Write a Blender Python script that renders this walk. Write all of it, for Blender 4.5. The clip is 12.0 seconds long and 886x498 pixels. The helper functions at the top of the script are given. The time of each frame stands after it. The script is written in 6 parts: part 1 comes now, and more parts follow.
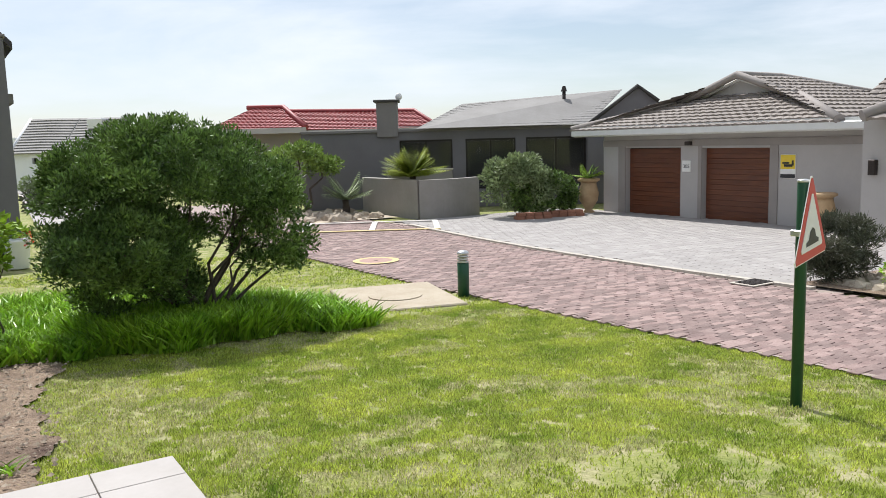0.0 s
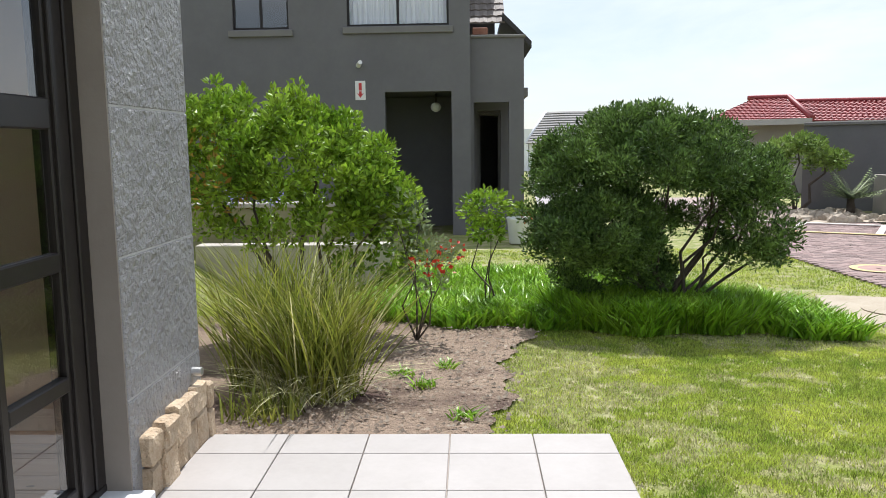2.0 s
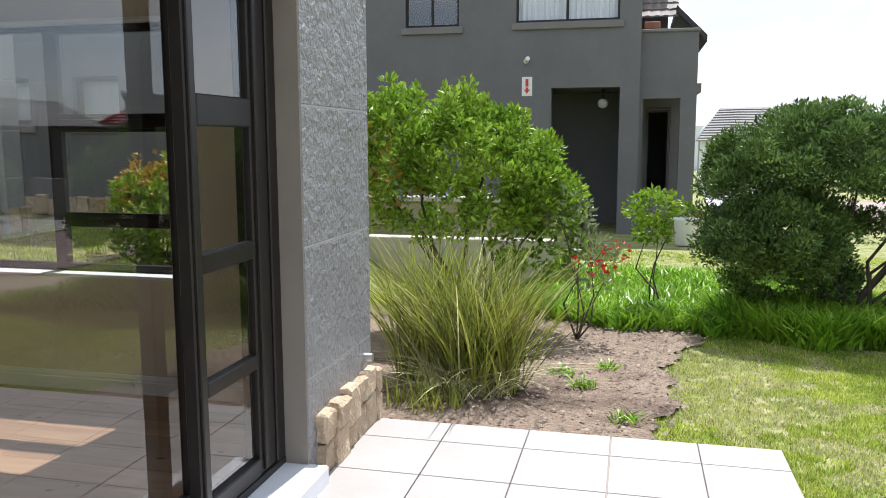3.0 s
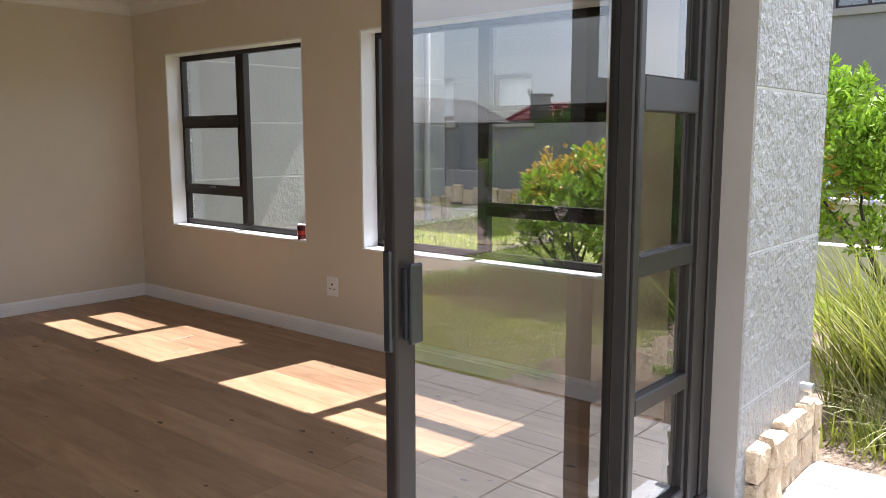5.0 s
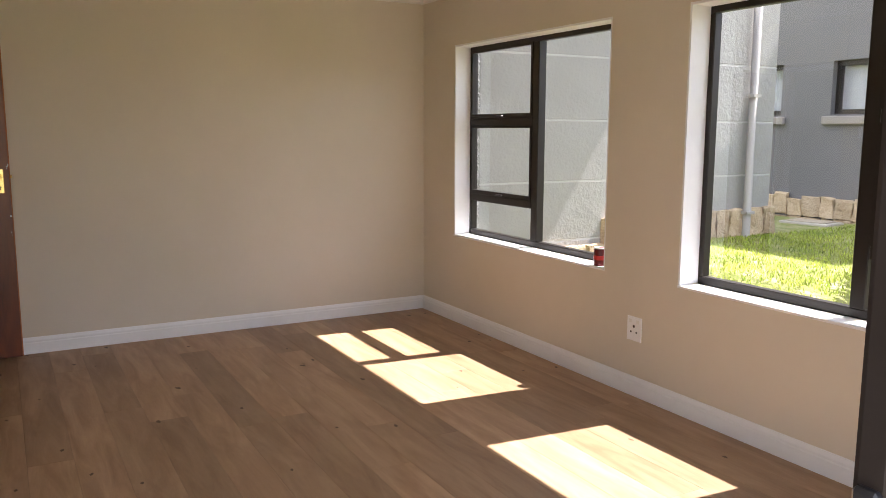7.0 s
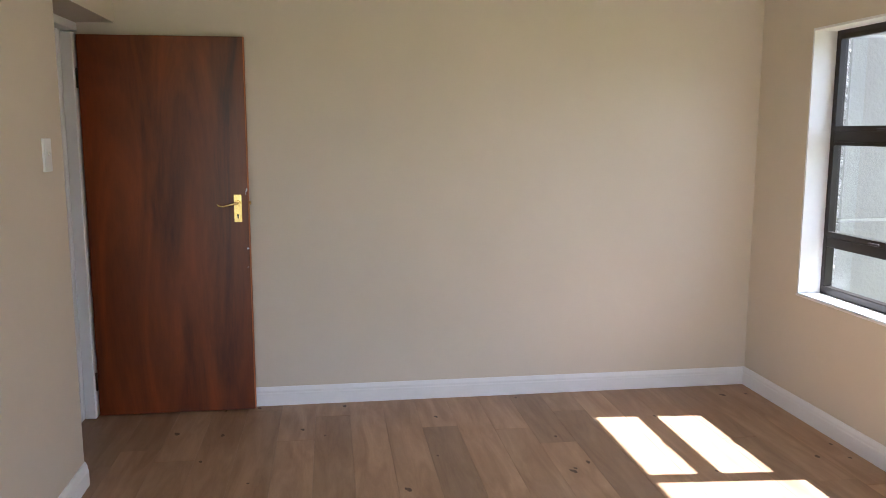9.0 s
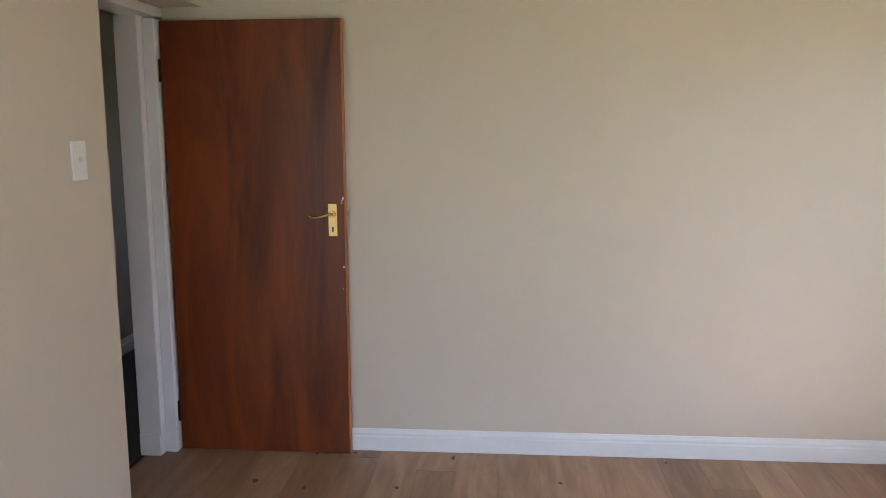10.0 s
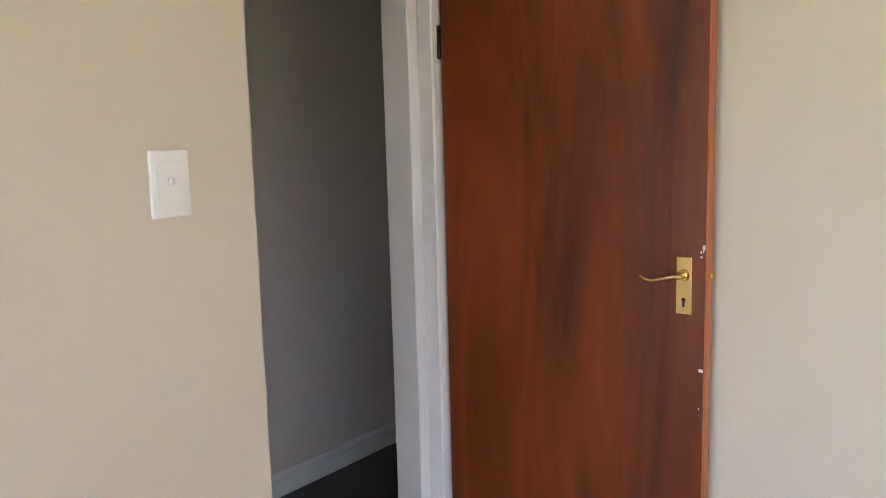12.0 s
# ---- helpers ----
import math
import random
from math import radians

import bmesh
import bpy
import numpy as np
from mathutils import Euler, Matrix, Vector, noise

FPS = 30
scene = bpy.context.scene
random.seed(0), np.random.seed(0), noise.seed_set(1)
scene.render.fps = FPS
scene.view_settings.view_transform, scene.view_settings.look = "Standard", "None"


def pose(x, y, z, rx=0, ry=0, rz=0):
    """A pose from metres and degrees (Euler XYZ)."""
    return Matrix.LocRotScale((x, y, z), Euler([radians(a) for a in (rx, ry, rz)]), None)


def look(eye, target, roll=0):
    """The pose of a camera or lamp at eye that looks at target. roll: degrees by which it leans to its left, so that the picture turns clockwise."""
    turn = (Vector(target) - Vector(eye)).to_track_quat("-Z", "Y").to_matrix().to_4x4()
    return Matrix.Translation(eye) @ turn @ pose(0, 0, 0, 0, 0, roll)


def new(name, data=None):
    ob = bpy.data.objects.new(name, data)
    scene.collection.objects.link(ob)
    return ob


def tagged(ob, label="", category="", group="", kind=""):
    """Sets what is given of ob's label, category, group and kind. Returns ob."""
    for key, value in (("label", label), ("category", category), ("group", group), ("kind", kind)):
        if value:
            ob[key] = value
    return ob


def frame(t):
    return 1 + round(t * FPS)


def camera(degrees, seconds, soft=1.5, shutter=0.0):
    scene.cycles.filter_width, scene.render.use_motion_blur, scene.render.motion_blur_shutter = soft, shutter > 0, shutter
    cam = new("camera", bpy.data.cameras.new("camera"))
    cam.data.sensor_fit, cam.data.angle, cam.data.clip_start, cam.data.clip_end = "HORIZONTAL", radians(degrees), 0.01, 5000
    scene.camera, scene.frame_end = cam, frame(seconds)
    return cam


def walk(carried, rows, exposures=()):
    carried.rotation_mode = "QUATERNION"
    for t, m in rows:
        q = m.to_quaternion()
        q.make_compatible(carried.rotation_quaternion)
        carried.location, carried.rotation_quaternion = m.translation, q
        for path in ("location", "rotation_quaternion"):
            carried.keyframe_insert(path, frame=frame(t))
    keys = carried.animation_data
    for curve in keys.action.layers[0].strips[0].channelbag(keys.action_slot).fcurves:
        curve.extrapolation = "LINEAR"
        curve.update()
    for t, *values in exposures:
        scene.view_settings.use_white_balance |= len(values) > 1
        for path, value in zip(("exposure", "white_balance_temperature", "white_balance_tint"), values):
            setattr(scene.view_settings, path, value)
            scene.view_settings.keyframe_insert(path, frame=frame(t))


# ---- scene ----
cam = camera(57.9, 12.0, soft=0.9)
PATH = [
    (0, (-0.304, -0.92, 1.474), (0.755, 0.756, 1.207), -1.5),
    (0.2, (-0.281, -0.87, 1.465), (0.674, 0.868, 1.199), -1.4),
    (0.5, (-0.249, -0.801, 1.452), (0.577, 1.001, 1.187), -1.3),
    (1, (-0.166, -0.821, 1.435), (0.343, 1.096, 1.174), -1.4),
    (1.5, (-0.116, -0.837, 1.418), (0.072, 1.138, 1.158), -1.0),
    (1.9, (-0.109, -0.828, 1.407), (-0.123, 1.155, 1.145), -0.6),
    (2, (-0.108, -0.832, 1.404), (-0.175, 1.15, 1.144), -0.8),
    (2.5, (-0.118, -0.872, 1.414), (-0.381, 1.093, 1.152), -0.4),
    (2.7, (-0.13, -0.887, 1.426), (-0.465, 1.067, 1.161), -0.2),
    (4.3, (-0.229, -0.849, 1.403), (-1.28, 0.83, 1.131), -0.5),
    (4.5, (-0.262, -0.823, 1.4), (-1.392, 0.804, 1.128), -0.4),
    (5, (-0.475, -0.649, 1.397), (-1.763, 0.856, 1.121), -0.1),
    (5.5, (-0.687, -0.467, 1.408), (-2.106, 0.914, 1.128), 0.0),
    (6, (-0.86, -0.267, 1.426), (-2.42, 0.952, 1.144), 0.3),
    (6.5, (-1.094, -0.147, 1.433), (-2.763, 0.917, 1.142), 0.2),
    (8.3, (-2.092, 0.373, 1.546), (-3.983, 0.955, 1.249), 0.2),
    (8.5, (-2.236, 0.415, 1.548), (-4.158, 0.882, 1.248), 0.1),
    (9, (-2.626, 0.482, 1.551), (-4.585, 0.758, 1.259), 0.0),
    (9.5, (-3.028, 0.657, 1.596), (-5.0, 0.771, 1.287), 0.2),
    (10, (-3.429, 0.786, 1.562), (-5.4, 0.628, 1.259), -0.3),
    (10.5, (-3.859, 0.806, 1.582), (-5.793, 0.402, 1.269), -0.6),
    (11, (-4.293, 0.854, 1.608), (-6.152, 0.193, 1.281), -0.5),
    (11.5, (-4.696, 0.799, 1.555), (-6.437, -0.141, 1.26), -1.3),
    (12, (-5.066, 0.75, 1.532), (-6.626, -0.47, 1.256), -1.5),
]
walk(cam, [(t, look(eye, target, roll)) for t, eye, target, roll in PATH],
     exposures=((0.0, 0.15, 6350, 10), (2.7, 0.42, 6150, 11), (4.5, 1.27, 6080, 13), (6.5, 2.0, 6500, 16), (8.5, 2.5, 5800, 14), (9.5, 2.75, 5500, 12),
                (11.0, 3.08, 5400, 11), (12.0, 3.6, 5350, 11)))

# ---- world, sun, sky ----
SUN = Vector((0.055, 0.635, 1.0)).normalized()
world = bpy.data.worlds.new("sky")
scene.world = world
world.use_nodes = True
wn = world.node_tree
for n in list(wn.nodes):
    wn.nodes.remove(n)


def node(tree, kind, **inputs):
    n = tree.nodes.new(kind)
    for k, v in inputs.items():
        n.inputs[k.replace("_", " ")].default_value = v
    return n


sky = wn.nodes.new("ShaderNodeTexSky")
sky.sky_type = "NISHITA"
sky.sun_disc = False
sky.sun_elevation = math.asin(SUN.z)
sky.sun_rotation = math.atan2(SUN.x, SUN.y)
sky.air_density, sky.dust_density = 1.0, 0.4
co = wn.nodes.new("ShaderNodeTexCoord")
mp = wn.nodes.new("ShaderNodeMapping")
mp.inputs["Scale"].default_value = (1.0, 1.0, 4.5)
cl = node(wn, "ShaderNodeTexNoise", Scale=1.9, Detail=7.0, Roughness=0.56, Distortion=0.4)
cr = wn.nodes.new("ShaderNodeValToRGB")
cr.color_ramp.elements[0].position, cr.color_ramp.elements[1].position = 0.36, 0.66
cr.color_ramp.elements[0].color = (0.3, 0.3, 0.3, 1)
cloud_mix = wn.nodes.new("ShaderNodeMixRGB")
cloud_mix.inputs["Color2"].default_value = (9.6, 10.1, 10.8, 1)
wbg = node(wn, "ShaderNodeBackground", Strength=0.09)
wout = wn.nodes.new("ShaderNodeOutputWorld")
wn.links.new(co.outputs["Generated"], mp.inputs["Vector"])
wn.links.new(mp.outputs["Vector"], cl.inputs["Vector"])
wn.links.new(cl.outputs["Fac"], cr.inputs["Fac"])
wn.links.new(cr.outputs["Color"], cloud_mix.inputs["Fac"])
wn.links.new(sky.outputs["Color"], cloud_mix.inputs["Color1"])
wn.links.new(cloud_mix.outputs["Color"], wbg.inputs["Color"])
wn.links.new(wbg.outputs["Background"], wout.inputs["Surface"])

sun_data = bpy.data.lights.new("sun", "SUN")
sun_data.energy, sun_data.angle, sun_data.color = 5.0, radians(0.6), (1.0, 0.965, 0.92)
sun_ob = new("sun", sun_data)
sun_ob.matrix_world = look(SUN * 60, (0, 0, 0))

# ---- materials ----


def material(name, c1, c2, scale=6.0, rough=0.8, bump=0.0, bscale=60.0, metal=0.0, stretch=(1, 1, 1), fine=0.25, random_v=0.0, island=0.0, spec=0.5, distort=0.0, bdist=0.01, c3=None, c3scale=1.2):
    """Two-scale colour variation between c1 and c2, and a fine relief."""
    m = bpy.data.materials.new(name)
    m.use_nodes = True
    t = m.node_tree
    b = t.nodes["Principled BSDF"]
    b.inputs["Roughness"].default_value, b.inputs["Metallic"].default_value = rough, metal
    b.inputs["Specular IOR Level"].default_value = spec
    tc = t.nodes.new("ShaderNodeTexCoord")
    mpg = t.nodes.new("ShaderNodeMapping")
    mpg.inputs["Scale"].default_value = stretch
    t.links.new(tc.outputs["Object"], mpg.inputs["Vector"])
    vec = mpg.outputs["Vector"]
    if random_v:
        info = t.nodes.new("ShaderNodeObjectInfo")
        mul = t.nodes.new("ShaderNodeVectorMath")
        mul.operation = "MULTIPLY_ADD"
        mul.inputs[1].default_value = (37, 53, 19)
        t.links.new(info.outputs["Random"], mul.inputs[0])
        t.links.new(vec, mul.inputs[2])
        vec = mul.outputs["Vector"]
    n1 = node(t, "ShaderNodeTexNoise", Scale=scale, Detail=4.0, Roughness=0.6, Distortion=distort)
    n2 = node(t, "ShaderNodeTexNoise", Scale=scale * 11, Detail=3.0, Roughness=0.7)
    for n in (n1, n2):
        t.links.new(vec, n.inputs["Vector"])
    mixf = t.nodes.new("ShaderNodeMix")
    mixf.inputs["Factor"].default_value = fine
    t.links.new(n1.outputs["Fac"], mixf.inputs["A"])
    t.links.new(n2.outputs["Fac"], mixf.inputs["B"])
    ramp = t.nodes.new("ShaderNodeValToRGB")
    ramp.color_ramp.elements[0].position, ramp.color_ramp.elements[1].position = 0.32, 0.68
    ramp.color_ramp.elements[0].color, ramp.color_ramp.elements[1].color = (*c1, 1), (*c2, 1)
    t.links.new(mixf.outputs["Result"], ramp.inputs["Fac"])
    col = ramp.outputs["Color"]
    if c3:
        n4 = node(t, "ShaderNodeTexNoise", Scale=c3scale, Detail=5.0, Roughness=0.65)
        t.links.new(vec, n4.inputs["Vector"])
        r4 = t.nodes.new("ShaderNodeValToRGB")
        r4.color_ramp.elements[0].position, r4.color_ramp.elements[1].position = 0.47, 0.64
        t.links.new(n4.outputs["Fac"], r4.inputs["Fac"])
        mx = t.nodes.new("ShaderNodeMixRGB")
        mx.inputs["Color2"].default_value = (*c3, 1)
        t.links.new(r4.outputs["Color"], mx.inputs["Fac"])
        t.links.new(col, mx.inputs["Color1"])
        col = mx.outputs["Color"]
    if random_v or island:
        hsv = t.nodes.new("ShaderNodeHueSaturation")
        mr = t.nodes.new("ShaderNodeMapRange")
        v = random_v or island
        mr.inputs["To Min"].default_value, mr.inputs["To Max"].default_value = 1 - v, 1 + v
        if random_v:
            t.links.new(info.outputs["Random"], mr.inputs["Value"])
        else:
            geo = t.nodes.new("ShaderNodeNewGeometry")
            t.links.new(geo.outputs["Random Per Island"], mr.inputs["Value"])
        t.links.new(mr.outputs["Result"], hsv.inputs["Value"])
        t.links.new(col, hsv.inputs["Color"])
        col = hsv.outputs["Color"]
    t.links.new(col, b.inputs["Base Color"])
    if bump:
        n3 = node(t, "ShaderNodeTexNoise", Scale=bscale, Detail=4.0, Roughness=0.6)
        bp = node(t, "ShaderNodeBump", Strength=bump, Distance=bdist)
        t.links.new(vec, n3.inputs["Vector"])
        t.links.new(n3.outputs["Fac"], bp.inputs["Height"])
        t.links.new(bp.outputs["Normal"], b.inputs["Normal"])
    return m


def leaf_material(name, c1, c2, island=0.35, rough=0.5, trans=0.25):
    m = material(name, c1, c2, 2.0, rough, island=island, spec=0.35)
    t = m.node_tree
    b = t.nodes["Principled BSDF"]
    tr = t.nodes.new("ShaderNodeBsdfTranslucent")
    mix = node(t, "ShaderNodeMixShader", Fac=trans)
    src = b.inputs["Base Color"].links[0].from_socket
    t.links.new(src, tr.inputs["Color"])
    t.links.new(b.outputs["BSDF"], mix.inputs[1])
    t.links.new(tr.outputs["BSDF"], mix.inputs[2])
    t.links.new(mix.outputs["Shader"], t.nodes["Material Output"].inputs["Surface"])
    return m


def glass_material(name, tint=(1, 1, 1), gain_edge=0.82, gain_face=0.155):
    """Thin pane: clear, with a mirror sheen that grows at a slant."""
    m = bpy.data.materials.new(name)
    m.use_nodes = True
    t = m.node_tree
    t.nodes.remove(t.nodes["Principled BSDF"])
    fr = node(t, "ShaderNodeLayerWeight", Blend=0.5)
    pw5 = t.nodes.new("ShaderNodeMath")
    pw5.operation = "POWER"
    pw5.inputs[1].default_value = 4.0
    tr = t.nodes.new("ShaderNodeBsdfTransparent")
    tr.inputs["Color"].default_value = (*tint, 1)
    gl = node(t, "ShaderNodeBsdfGlossy", Roughness=0.0)
    mix = t.nodes.new("ShaderNodeMixShader")
    gain = t.nodes.new("ShaderNodeMath")
    gain.operation, gain.use_clamp = "MULTIPLY_ADD", True
    gain.inputs[1].default_value, gain.inputs[2].default_value = gain_edge, gain_face
    t.links.new(fr.outputs["Facing"], pw5.inputs[0])
    t.links.new(pw5.outputs["Value"], gain.inputs[0])
    t.links.new(gain.outputs["Value"], mix.inputs["Fac"])
    t.links.new(tr.outputs["BSDF"], mix.inputs[1])
    t.links.new(gl.outputs["BSDF"], mix.inputs[2])
    t.links.new(mix.outputs["Shader"], t.nodes["Material Output"].inputs["Surface"])
    return m


M_WALL_IN = material("interior_paint", (0.64, 0.573, 0.475), (0.68, 0.608, 0.51), 1.2, 0.75, 0.12, 90, fine=0.15, bdist=0.003)
M_HALL = material("hall_paint", (0.64, 0.57, 0.53), (0.69, 0.62, 0.58), 1.2, 0.8, 0.1, 90, bdist=0.003)
M_WHITE = material("white_paint", (0.8, 0.8, 0.81), (0.86, 0.86, 0.87), 3, 0.45, 0.08, 70, bdist=0.003)
M_CEIL = material("ceiling_paint", (0.74, 0.72, 0.67), (0.8, 0.78, 0.73), 2, 0.85, 0.08, 60, bdist=0.003)
M_PLANK = material("oak_plank", (0.265, 0.15, 0.082), (0.42, 0.27, 0.16), 2.0, 0.44, 0.08, 40, stretch=(0.9, 6, 6), fine=0.16, random_v=0.2, distort=0.8, bdist=0.004)
M_KNOT = material("oak_knot", (0.06, 0.033, 0.02), (0.16, 0.09, 0.05), 40, 0.55)
M_SUBFLOOR = material("floor_joint", (0.05, 0.03, 0.02), (0.07, 0.04, 0.03), 4, 0.9)
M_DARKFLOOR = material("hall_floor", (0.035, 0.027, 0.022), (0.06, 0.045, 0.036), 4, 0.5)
M_DOOR = material("mahogany", (0.045, 0.008, 0.0022), (0.235, 0.05, 0.008), 1.6, 0.34, 0.06, 50, stretch=(3.2, 3.2, 0.45), distort=0.9, fine=0.16, bdist=0.003)
M_DOOREDGE = material("door_edge_wood", (0.36, 0.11, 0.03), (0.48, 0.16, 0.045), 4, 0.5, stretch=(6, 6, 1))
M_BRASS = material("brass", (0.72, 0.5, 0.2), (0.85, 0.62, 0.28), 20, 0.25, metal=1.0)
M_IRON = material("dark_iron", (0.03, 0.022, 0.02), (0.05, 0.04, 0.035), 20, 0.5, metal=0.5)
M_FRAME = material("bronze_aluminium", (0.014, 0.011, 0.0098), (0.021, 0.0168, 0.0147), 9, 0.4, 0.04, 90, spec=0.35)
M_FRAME2 = material("anodised_stile", (0.021, 0.0155, 0.014), (0.03, 0.023, 0.021), 9, 0.34, spec=0.2)
M_BLACK = material("black_plastic", (0.008, 0.008, 0.01), (0.016, 0.016, 0.02), 20, 0.3)
M_GLASS = glass_material("pane_glass")
M_FARGLASS = glass_material("dull_far_glass", (0.8, 0.8, 0.8), 0.35, 0.035)
M_DOORGLASS = glass_material("tinted_door_glass", (0.8, 0.81, 0.8))
M_STUCCO = material("grey_textured_render", (0.24, 0.235, 0.235), (0.33, 0.325, 0.32), 5, 0.42, 1.0, 20, fine=0.45, bdist=0.06)
M_STUCCO_P = material("pale_textured_render", (0.27, 0.265, 0.26), (0.33, 0.325, 0.315), 3, 0.8, 0.4, 22, fine=0.3, bdist=0.025)
M_MORTAR = material("pale_joint_mortar", (0.4, 0.39, 0.38), (0.5, 0.49, 0.48), 8, 0.85, 0.4, 50)
M_REVEAL = material("smooth_taupe_plaster", (0.235, 0.2, 0.17), (0.275, 0.24, 0.205), 2, 0.75, 0.25, 60, bdist=0.004)
M_STONE = material("sandstone", (0.38, 0.26, 0.15), (0.62, 0.5, 0.36), 6, 0.9, 1.0, 26, fine=0.45, random_v=0.18, bdist=0.03)
M_TILE = material("pale_patio_tile", (0.34, 0.312, 0.29), (0.4, 0.372, 0.35), 2.5, 0.5, 0.06, 60, fine=0.3, random_v=0.035, bdist=0.003)
M_GROUT = material("tile_grout", (0.36, 0.31, 0.27), (0.44, 0.39, 0.35), 12, 0.95)
M_GROUND = material("lawn_soil", (0.13, 0.17, 0.03), (0.3, 0.31, 0.09), 3.0, 0.95, 0.8, 30, fine=0.5, c3=(0.36, 0.33, 0.18), c3scale=4.6, bdist=0.03)
M_DIRT = material("garden_soil", (0.2, 0.138, 0.096), (0.4, 0.3, 0.215), 5, 0.95, 1.0, 36, fine=0.5, bdist=0.05, c3=(0.075, 0.04, 0.03), c3scale=0.9)
M_PEBBLE = material("pebble", (0.25, 0.19, 0.14), (0.48, 0.4, 0.31), 9, 0.9, island=0.35)
M_BRICK = material("clay_paver", (0.17, 0.108, 0.098), (0.32, 0.238, 0.215), 4, 0.85, 0.4, 40, fine=0.4, random_v=0.3, bdist=0.01)
M_BRICK_J = material("clay_paver_far", (0.17, 0.108, 0.098), (0.32, 0.238, 0.215), 4, 0.85, 0.4, 40, fine=0.4, island=0.34, bdist=0.01)
M_SAND = material("joint_sand", (0.28, 0.22, 0.19), (0.37, 0.31, 0.27), 14, 0.95)
M_PALEPAVE = material("pale_paver", (0.29, 0.27, 0.255), (0.36, 0.34, 0.325), 3, 0.85, 0.3, 40, island=0.1, fine=0.3)
M_KERB = material("concrete_kerb", (0.4, 0.36, 0.31), (0.52, 0.48, 0.42), 6, 0.9, 0.5, 40)
M_SLAB = material("weathered_concrete", (0.34, 0.28, 0.2), (0.46, 0.4, 0.31), 2.5, 0.9, 0.5, 40, fine=0.4)
M_ROADPAINT_Y = material("yellow_road_paint", (0.5, 0.38, 0.16), (0.62, 0.5, 0.26), 8, 0.8)
M_ROADPAINT_R = material("red_road_paint", (0.33, 0.2, 0.17), (0.4, 0.26, 0.22), 8, 0.8)
M_ROADPAINT_W = material("white_road_paint", (0.55, 0.52, 0.47), (0.68, 0.65, 0.6), 8, 0.8)
M_NBWALL = material("dark_grey_plaster", (0.135, 0.13, 0.135), (0.165, 0.16, 0.165), 0.8, 0.85, 0.3, 40, bdist=0.006)
M_NBTRIM = material("grey_trim_plaster", (0.17, 0.16, 0.155), (0.2, 0.19, 0.18), 2, 0.85)
# near-black colour standing in for indoor shade; also backs the garage door boards
M_DARKIN = material("painted_dark_shade", (0.03, 0.03, 0.032), (0.05, 0.05, 0.05), 2, 0.6)
M_CURTAIN = material("pale_curtain", (0.55, 0.58, 0.62), (0.7, 0.72, 0.75), 3, 0.9, stretch=(14, 1, 0.4))
M_GARWALL = material("beige_grey_plaster", (0.38, 0.36, 0.345), (0.43, 0.405, 0.39), 1, 0.85, 0.2, 40, bdist=0.004)
M_GARTRIM = material("taupe_trim_plaster", (0.26, 0.235, 0.22), (0.3, 0.27, 0.25), 2, 0.85)
M_GARDOOR = material("stained_garage_timber", (0.07, 0.021, 0.01), (0.17, 0.056, 0.024), 2, 0.4, 0.2, 30, stretch=(1, 0.8, 9), distort=0.8)
M_GUTTER = material("white_gutter", (0.62, 0.62, 0.6), (0.7, 0.7, 0.68), 3, 0.4)
M_ROOFTILE = material("grey_brown_roof_tile", (0.2, 0.17, 0.15), (0.3, 0.265, 0.24), 5, 0.75, 0.3, 40, random_v=0.1)
M_ROOFTILE_J = material("grey_brown_roof_tile_far", (0.2, 0.17, 0.15), (0.3, 0.265, 0.24), 5, 0.75, 0.3, 40, island=0.12)
M_REDTILE = material("red_roof_tile", (0.22, 0.03, 0.034), (0.33, 0.055, 0.055), 5, 0.55, island=0.12)
M_GREYROOF = material("grey_slate_roof", (0.21, 0.2, 0.19), (0.27, 0.26, 0.25), 1.2, 0.8, 0.3, 20, island=0.06)
M_WHITEHOUSE = material("white_house_plaster", (0.7, 0.71, 0.73), (0.78, 0.79, 0.8), 1, 0.8)
M_DARKTRIM = material("dark_fascia", (0.03, 0.028, 0.028), (0.05, 0.045, 0.042), 4, 0.6)
M_GREEN = material("green_enamel", (0.012, 0.06, 0.03), (0.02, 0.085, 0.045), 6, 0.4, 0.1, 40, spec=0.4)
M_STEEL = material("brushed_aluminium", (0.55, 0.55, 0.54), (0.68, 0.68, 0.67), 20, 0.35, metal=0.8)
M_SIGNRED = material("red_sign_face", (0.5, 0.03, 0.03), (0.58, 0.05, 0.045), 6, 0.45)
M_SIGNWHITE = material("white_sign_face", (0.72, 0.71, 0.68), (0.8, 0.79, 0.76), 6, 0.45)
M_SIGNBLACK = material("black_sign_print", (0.015, 0.015, 0.018), (0.03, 0.03, 0.033), 6, 0.5)
M_SIGNYELLOW = material("yellow_sign_face", (0.7, 0.5, 0.03), (0.78, 0.58, 0.06), 6, 0.5)
M_URN = material("terracotta_urn", (0.38, 0.25, 0.13), (0.52, 0.37, 0.22), 5, 0.85, 0.4, 30)
M_CLAY = material("red_clay", (0.24, 0.1, 0.06), (0.34, 0.16, 0.1), 6, 0.85, 0.5, 30)
M_BARK = material("dark_bark", (0.06, 0.045, 0.035), (0.12, 0.095, 0.075), 9, 0.9, 0.8, 40)
M_ROCK = material("garden_rock", (0.3, 0.24, 0.18), (0.5, 0.43, 0.34), 5, 0.9, 1.0, 20, island=0.2)
M_GARWALL2 = material("low_wall_plaster", (0.24, 0.225, 0.205), (0.3, 0.28, 0.26), 1.2, 0.85, 0.4, 30)
M_YWALL = material("ochre_low_wall", (0.3, 0.28, 0.16), (0.37, 0.35, 0.22), 1.5, 0.85, 0.3, 30)
